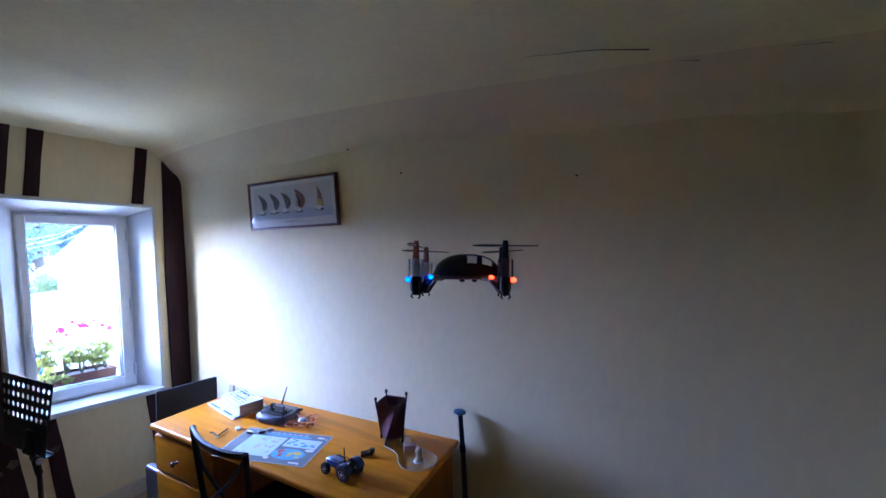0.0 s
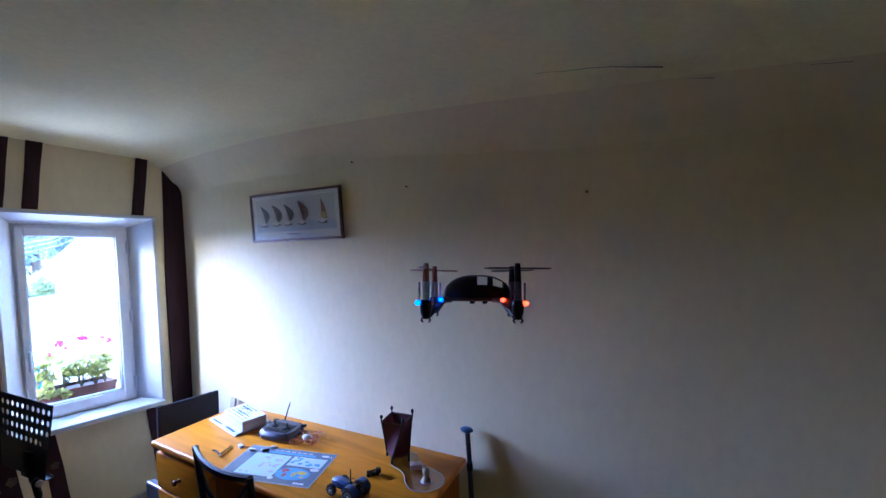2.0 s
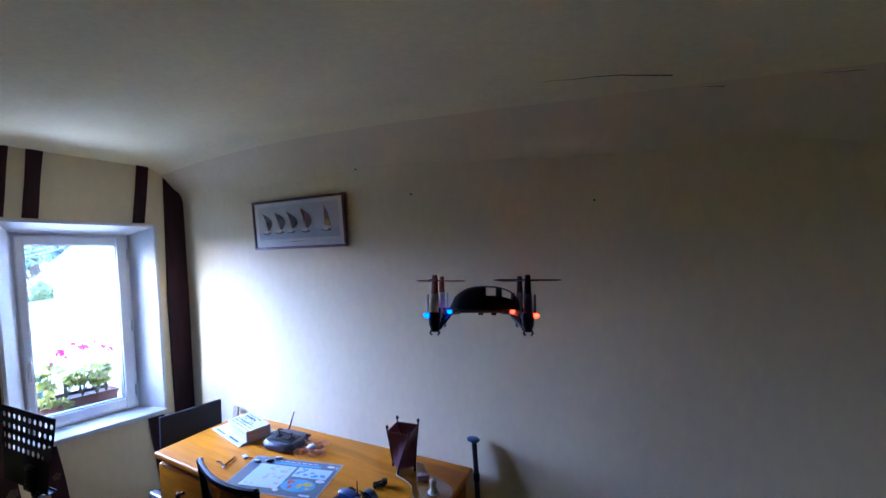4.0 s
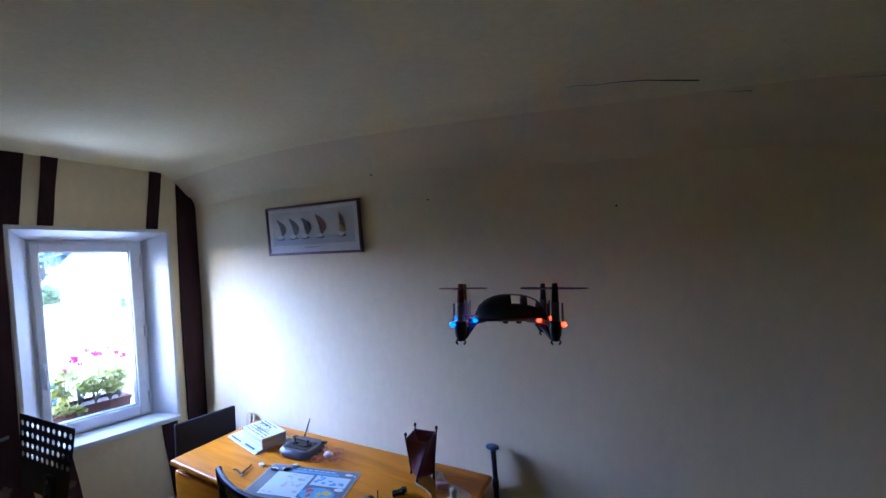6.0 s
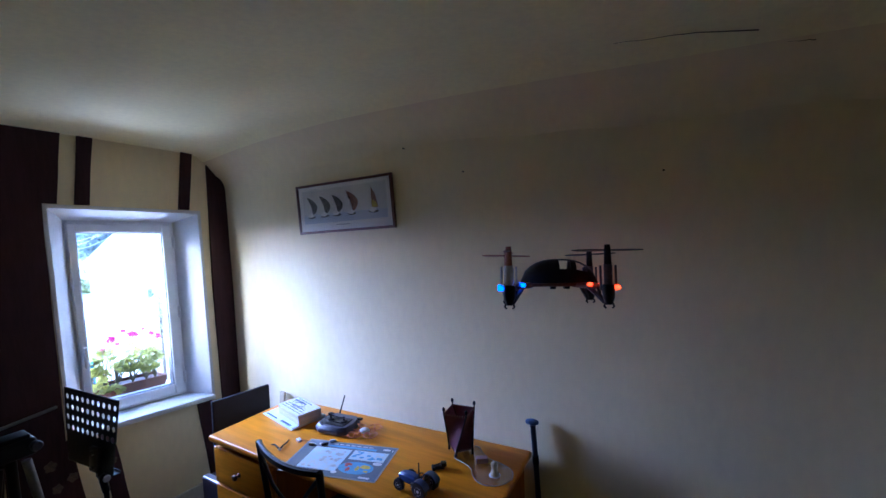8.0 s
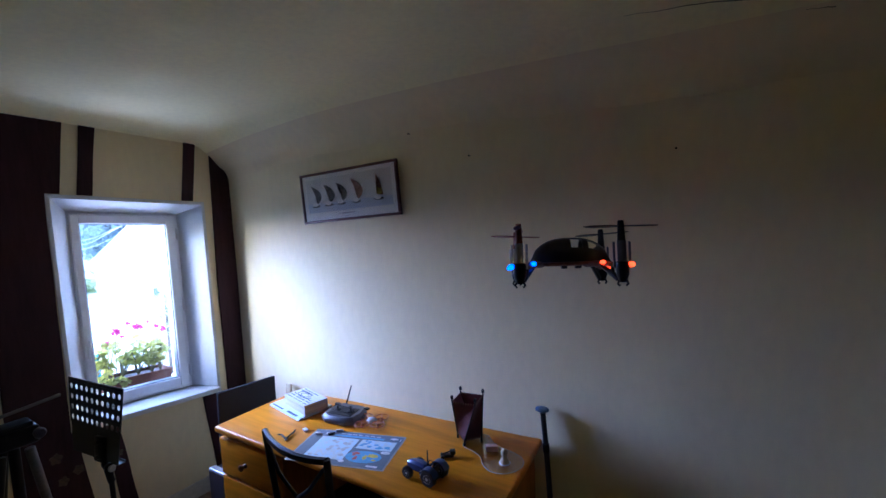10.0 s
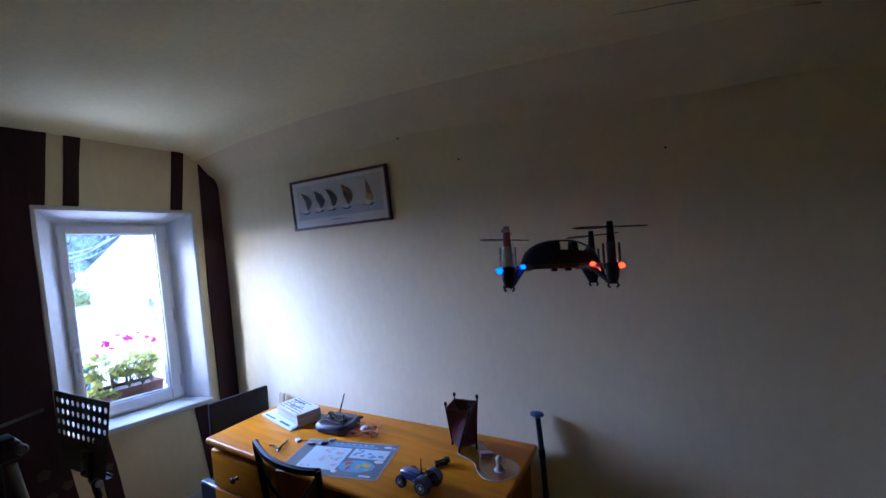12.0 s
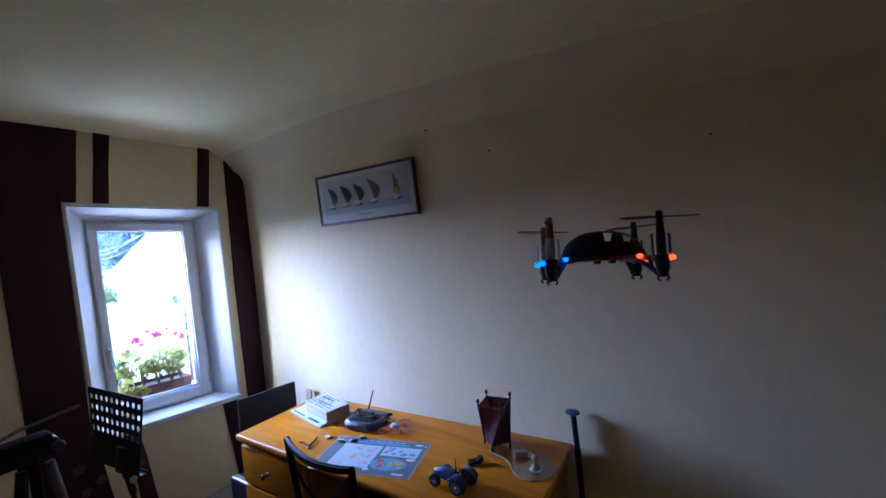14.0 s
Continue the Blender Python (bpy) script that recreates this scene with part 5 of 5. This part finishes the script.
def leafy(name, color, back):
    """Leaves that let some light through."""
    m = material(name, color, 0.5, var=0.2, scale=18, fine=90, bump=0.1, random_var=0.25)
    n, link = m.node_tree.nodes, m.node_tree.links.new
    tr, mx = n.new("ShaderNodeBsdfTranslucent"), n.new("ShaderNodeMixShader")
    tr.inputs[0].default_value = (*back, 1)
    mx.inputs[0].default_value = 0.5
    link(n["Principled BSDF"].outputs[0], mx.inputs[1])
    link(tr.outputs[0], mx.inputs[2])
    link(mx.outputs[0], n["Material Output"].inputs[0])
    return m


M_GERLEAF = leafy("geranium_leaf", (0.19, 0.205, 0.06), (0.46, 0.46, 0.09))
M_PETAL = leafy("pink_petal", (0.40, 0.015, 0.13), (0.45, 0.02, 0.16))
M_TREELEAF = leafy("blue_green_foliage", (0.22, 0.29, 0.30), (0.32, 0.41, 0.42))
M_SHRUB = leafy("yellow_green_shrub", (0.40, 0.43, 0.24), (0.55, 0.58, 0.32))
M_HEDGE = leafy("hedge_foliage", (0.30, 0.35, 0.18), (0.45, 0.50, 0.24))


def build_planter():
    pl = thing("planter", (-3.565, 1.215, OZ0 + 0.0395), "terracotta trough of pink geraniums on the outer sill", "planter")
    bm = bmesh.new()
    L, w, h, t = 0.235, 0.075, 0.115, 0.006
    box(bm, (-w, -L, 0), (w, L, 0.008), 0.002)
    for lo, hi in (((-w, -L, 0.008), (-w + t, L, h)), ((w - t, -L, 0.008), (w, L, h)), ((-w + t, -L, 0.008), (w - t, -L + t, h)), ((-w + t, L - t, 0.008), (w - t, L, h))):
        box(bm, lo, hi, 0.001)
    for lo, hi in (((-w - 0.006, -L - 0.006, h - 0.018), (-w + t, L + 0.006, h + 0.002)), ((w - t, -L - 0.006, h - 0.018), (w + 0.006, L + 0.006, h + 0.002)), ((-w + t, -L - 0.006, h - 0.018), (w - t, -L + t, h + 0.002)), ((-w + t, L - t, h - 0.018), (w - t, L + 0.006, h + 0.002))):
        box(bm, lo, hi, 0.003)
    part("trough", bm, M_TERRA, pl)
    bm = bmesh.new()
    box(bm, (-w + t, -L + t, 0.05), (w - t, L - t, 0.098), 0.004)
    part("soil", bm, M_SOIL, pl)
    rng = random.Random(11)
    leaf_meshes = []
    for v in range(4):
        bm = bmesh.new()
        n = 20
        mid = bm.verts.new((0, 0, 0))
        ring = []
        for i in range(n + 1):
            a = radians(-160 + 320 * i / n)
            r = 0.026 * (0.86 + 0.14 * math.cos(7 * a + v)) * (1 + 0.1 * rng.uniform(-1, 1))
            ring.append(bm.verts.new((r * math.cos(a) + 0.008, r * math.sin(a), 0.006 * math.sin(3 * a + v) + 0.10 * r * math.cos(2 * a) + 0.003)))
        for i in range(n):
            bm.faces.new((mid, ring[i], ring[i + 1]))
        me = bpy.data.meshes.new("leaf")
        for f in bm.faces:
            f.smooth = True
        bm.to_mesh(me)
        bm.free()
        me.materials.append(M_GERLEAF)
        leaf_meshes.append(me)
    plants = [(-0.19, 0.0), (-0.11, 0.01), (-0.03, -0.01), (0.06, 0.0), (0.14, 0.01), (0.20, 0.0)]
    for y, x in plants:
        bm = bmesh.new()
        tips = []
        for k in range(6):
            a = rng.uniform(0, 2 * math.pi)
            lean = rng.uniform(0.03, 0.11)
            top = Vector((x + lean * math.cos(a), y + lean * math.sin(a), rng.uniform(0.19, 0.33)))
            knee = Vector((x + 0.35 * lean * math.cos(a), y + 0.35 * lean * math.sin(a), 0.5 * top.z + 0.05))
            tube(bm, [(x, y, 0.095), knee, top], [0.005, 0.004, 0.0025], 6)
            tips.append((knee, top))
        part("stem", bm, M_STEM, pl, smooth=40)
        for knee, top in tips:
            for j in range(3):
                p = knee.lerp(top, rng.uniform(0.4, 1.05))
                off = Vector((rng.uniform(-1, 1), rng.uniform(-1, 1), rng.uniform(-0.2, 0.7))).normalized() * rng.uniform(0.012, 0.035)
                leaf = new("leaf", leaf_meshes[rng.randrange(4)])
                leaf.parent = pl
                s = rng.uniform(1.0, 1.65)
                leaf.matrix_basis = Matrix.LocRotScale(p + off, Euler((rng.uniform(-0.9, 0.9), rng.uniform(-0.9, 0.9), rng.uniform(0, 6.28))), (s, s, s))
    for k in range(9):  # low leaves that hang over the rim
        leaf = new("leaf", leaf_meshes[k % 4])
        leaf.parent = pl
        leaf.matrix_basis = Matrix.LocRotScale((0.07 + rng.uniform(0, 0.03), -0.20 + 0.018 * k, 0.13 + rng.uniform(-0.04, 0.03)), Euler((rng.uniform(-0.5, 0.5), rng.uniform(0.2, 1.0), rng.uniform(-0.6, 0.6))), (1.3, 1.3, 1.3))
    petal_me = []
    for v in range(2):
        bm = bmesh.new()
        for k in range(26):
            d = Vector((rng.gauss(0, 1), rng.gauss(0, 1), rng.gauss(0.3, 0.8))).normalized() * rng.uniform(0.012, 0.024)
            q = Matrix.Translation(d) @ Euler((rng.uniform(0, 6), rng.uniform(0, 6), rng.uniform(0, 6))).to_matrix().to_4x4()
            vs = [bm.verts.new(q @ Vector((0.009 * math.cos(a), 0.007 * math.sin(a), 0.002 * math.cos(2 * a)))) for a in [2 * math.pi * i / 7 for i in range(7)]]
            bm.faces.new(vs)
        me = bpy.data.meshes.new("flower_head")
        bm.to_mesh(me)
        bm.free()
        me.materials.append(M_PETAL)
        petal_me.append(me)
    for i, (y, z) in enumerate(((1.135, 1.055), (1.165, 1.045), (1.205, 1.10), (1.265, 1.063), (1.295, 1.058), (1.395, 1.045), (1.42, 1.03), (1.09, 0.995), (1.185, 1.015), (1.345, 1.085))):
        top = Vector((rng.uniform(-0.02, 0.03), y - 1.215, z - 0.654))
        bm = bmesh.new()
        tube(bm, [(0.0, top.y * 0.8, 0.12), (top.x * 0.5, top.y * 0.93, top.z * 0.65), top], [0.003, 0.002, 0.0016], 5)
        stalk = part("flower_stalk", bm, M_STEM, pl, smooth=40)
        head = new("flower_head", petal_me[i % 2])
        head.parent = stalk
        s = (1.0, 0.8, 0.6, 1.1, 0.9, 0.8, 0.8, 0.7, 0.6, 0.5)[i]
        head.matrix_basis = Matrix.LocRotScale(top, Euler((0, 0, i)), (s, s, s))
        tagged(head, "pink geranium flower head")
    pl.rotation_euler = (math.atan(-LENS_SHEAR), 0, 0)
    pot = thing("flower_pot", (-3.695, 1.075, OZ0 + 0.0505), "bright blue glazed flower pot on the outer sill", "pot")
    bm = bmesh.new()
    lathe(bm, [(0.0, 0.0), (0.035, 0.0), (0.042, 0.05), (0.050, 0.14), (0.053, 0.14), (0.053, 0.155), (0.046, 0.155), (0.044, 0.13), (0.0, 0.13)], 24)
    part("pot", bm, M_POTBLUE, pot, smooth=40)
    pot.scale = (1.1, 1.1, 1.6)


def build_house():
    """White house across the yard, gable towards the window."""
    hs = thing("house", (-15.0, 5.5, GZ), "white rendered house with pale slate roof across the yard", "house", rz=-25)
    W, D, H, R = 8.4, 4.0, 3.35, 4.2
    bm = bmesh.new()
    prof = [(0, 0), (W, 0), (W, H), (W / 2, H + R), (0, H)]
    prism(bm, prof, -D, 0.0, m=Matrix(((0, 0, 1, 0), (1, 0, 0, 0), (0, 1, 0, 0), (0, 0, 0, 1))))
    part("wall", bm, M_RENDERED, hs)
    for s in (0, 1):
        bm = bmesh.new()
        a = (-0.35, H - 0.35 * R / (W / 2)) if s == 0 else (W + 0.35, H - 0.35 * R / (W / 2))
        b = (W / 2, H + R)
        up = 0.14
        prism(bm, [a, b, (b[0], b[1] + up), (a[0], a[1] + up)], -D - 0.25, 0.3, m=Matrix(((0, 0, 1, 0), (1, 0, 0, 0), (0, 1, 0, 0), (0, 0, 0, 1))))
        part("roof", bm, M_SLATE, hs)
    for y, z, w, h in ((0.95, 2.15, 0.62, 0.46), (5.2, 0.9, 1.0, 1.3), (3.8, 3.9, 0.8, 1.1)):
        bm = bmesh.new()
        for lo, hi in (((-0.01, y, z), (0.04, y + 0.08, z + h)), ((-0.01, y + w - 0.08, z), (0.04, y + w, z + h)), ((-0.01, y + 0.08, z), (0.04, y + w - 0.08, z + 0.08)), ((-0.01, y + 0.08, z + h - 0.08), (0.04, y + w - 0.08, z + h))):
            box(bm, lo, hi)
        win = part("window", bm, M_PVC, hs)
        bm = bmesh.new()
        box(bm, (0.004, y + 0.08, z + 0.08), (0.012, y + w - 0.08, z + h - 0.08))
        part("pane", bm, M_DARKGLASS, win)
    bm = bmesh.new()
    box(bm, (-2.6, W / 2 - 0.35, H + R - 0.6), (-1.8, W / 2 + 0.35, H + R + 0.9), 0.02)
    part("chimney", bm, M_STONE, hs)


def foliage(bm, centres, count, size, rng):
    for _ in range(count):
        c, r = centres[rng.randrange(len(centres))]
        d = Vector((rng.gauss(0, 1), rng.gauss(0, 1), rng.gauss(0, 1))).normalized() * r * rng.uniform(0.45, 1.08)
        q = Matrix.Translation(c + d) @ Euler((rng.uniform(-1, 1), rng.uniform(-1, 1), rng.uniform(0, 6.28))).to_matrix().to_4x4()
        s = size * rng.uniform(0.6, 1.3)
        bm.faces.new([bm.verts.new(q @ Vector(p)) for p in ((-s, 0, 0), (-0.2 * s, -0.45 * s, 0.1 * s), (s, 0, 0), (-0.2 * s, 0.45 * s, 0.1 * s))])


def build_tree(x, y, height, spread, seed, label):
    rng = random.Random(seed)
    tr = thing("tree", (x, y, GZ), label, "tree", "trees behind the yard")
    bm = bmesh.new()
    tube(bm, [(0, 0, 0), (0.08, 0.05, height * 0.3), (-0.05, 0.1, height * 0.6), (0.0, 0.0, height * 0.92)], [0.22, 0.17, 0.11, 0.03], 10)
    trunk = part("trunk", bm, M_BARK, tr, smooth=50)
    centres = []
    for k in range(11):
        a, z = rng.uniform(0, 6.28), height * rng.uniform(0.38, 0.95)
        l = spread * rng.uniform(0.4, 0.95) * (1.15 - 0.6 * z / height)
        p = Vector((l * math.cos(a), l * math.sin(a), z + 0.3))
        bm = bmesh.new()
        tube(bm, [(0, 0, z - 0.5), p * 0.5 + Vector((0, 0, 0.5 * z - 0.1)), p], [0.06, 0.04, 0.015], 6)
        part("limb", bm, M_BARK, trunk, smooth=50)
        centres += [(p, spread * 0.36), (p * 0.6 + Vector((0, 0, 0.4 * z)), spread * 0.34)]
    bm = bmesh.new()
    foliage(bm, centres, 5200, 0.13, rng)
    part("crown", bm, M_TREELEAF, tr, recalc=False)


def build_yard():
    bm = bmesh.new()
    n = 24
    vs = [[bm.verts.new((-600 + 700 * i / n, -400 + 800 * j / n, GZ)) for j in range(n + 1)] for i in range(n + 1)]
    for i in range(n):
        for j in range(n):
            bm.faces.new((vs[i][j], vs[i + 1][j], vs[i + 1][j + 1], vs[i][j + 1]))
    tagged(part("ground", bm, M_GROUND), "pale sunlit gravel yard below the window", "ground", kind="structure")
    rng = random.Random(7)
    low = thing("garden_wall", (-14.6, 4.2, GZ), "white rendered garden wall beside the house", "wall", kind="structure")
    bm = bmesh.new()
    box(bm, (-0.15, -2.6, 0), (0.15, 2.6, 2.5), 0.03)
    part("wall_body", bm, M_RENDERED, low)
    bm = bmesh.new()
    box(bm, (-0.22, -2.6, 2.5), (0.22, 2.6, 2.58), 0.02)
    part("coping", bm, M_SLATE, low, "grey coping stones")
    hd = thing("shrub", (-12.5, 5.95, GZ), "slender green shrub by the white house", "shrub")
    bm = bmesh.new()
    tube(bm, [(0, 0, 0), (0.02, 0.0, 1.2), (0, 0.02, 2.6)], [0.05, 0.035, 0.01], 7)
    part("trunk", bm, M_BARK, hd, smooth=50)
    bm = bmesh.new()
    foliage(bm, [(Vector((0, 0, 1.75 + 0.26 * k)), 0.20 - 0.012 * k) for k in range(5)], 420, 0.06, rng)
    part("crown", bm, M_SHRUB, hd, recalc=False)
    for (y0, z0), (y1, z1) in (((5.62, 1.07), (6.49, 1.37)), ((5.62, 0.82), (6.55, 1.16)), ((5.66, 0.95), (6.37, 1.28))):
        w = thing("overhead_cable", (-16.5, y0, z0), "thin pale overhead cable crossing before the trees", "cable", "overhead cables")
        bm = bmesh.new()
        tube(bm, [(0.4 * u, (y1 - y0) * u, (z1 - z0) * u - 0.06 * math.sin(math.pi * u)) for u in [-3 + i * 0.5 for i in range(17)]], 0.0055, 6)
        part("strand", bm, M_CABLE, w, smooth=40)
    hg = thing("hedge", (-19.2, 6.75, GZ), "clipped green hedge beside the white house", "hedge")
    bm = bmesh.new()
    foliage(bm, [(Vector((rng.uniform(-0.3, 0.3), rng.uniform(-1.3, 0.35), rng.uniform(0.3, 2.5))), 0.35) for _ in range(60)], 3200, 0.09, rng)
    part("foliage", bm, M_HEDGE, hg, recalc=False)


M_CABLE = material("pale_cable", (0.8, 0.8, 0.8), 0.5, var=0.1, scale=10, fine=50)
build_planter()
build_house()
build_tree(-22.5, 7.7, 6.8, 2.2, 5, "blue-green leafy tree behind the white house")
build_tree(-25.5, 10.4, 7.4, 2.2, 9, "blue-green leafy tree further behind the house")
build_yard()

# ---- floor boards ----
board_bm = bmesh.new()
box(board_bm, (0, 0, -0.02), (1.73, 0.117, 0.0), 0.002, 1)
board_me = bpy.data.meshes.new("board")
board_bm.to_mesh(board_me)
board_bm.free()
board_me.materials.append(M_FLOOR)
for row in range(33):
    for k in range(4):
        bd = new("board", board_me)
        bd.parent = bpy.data.objects["floor"]
        bd.location = (XW - 0.02 - (0.6 if row % 2 else 0.0) + 1.735 * k, YS + 0.12 * row - 0.1, 0)
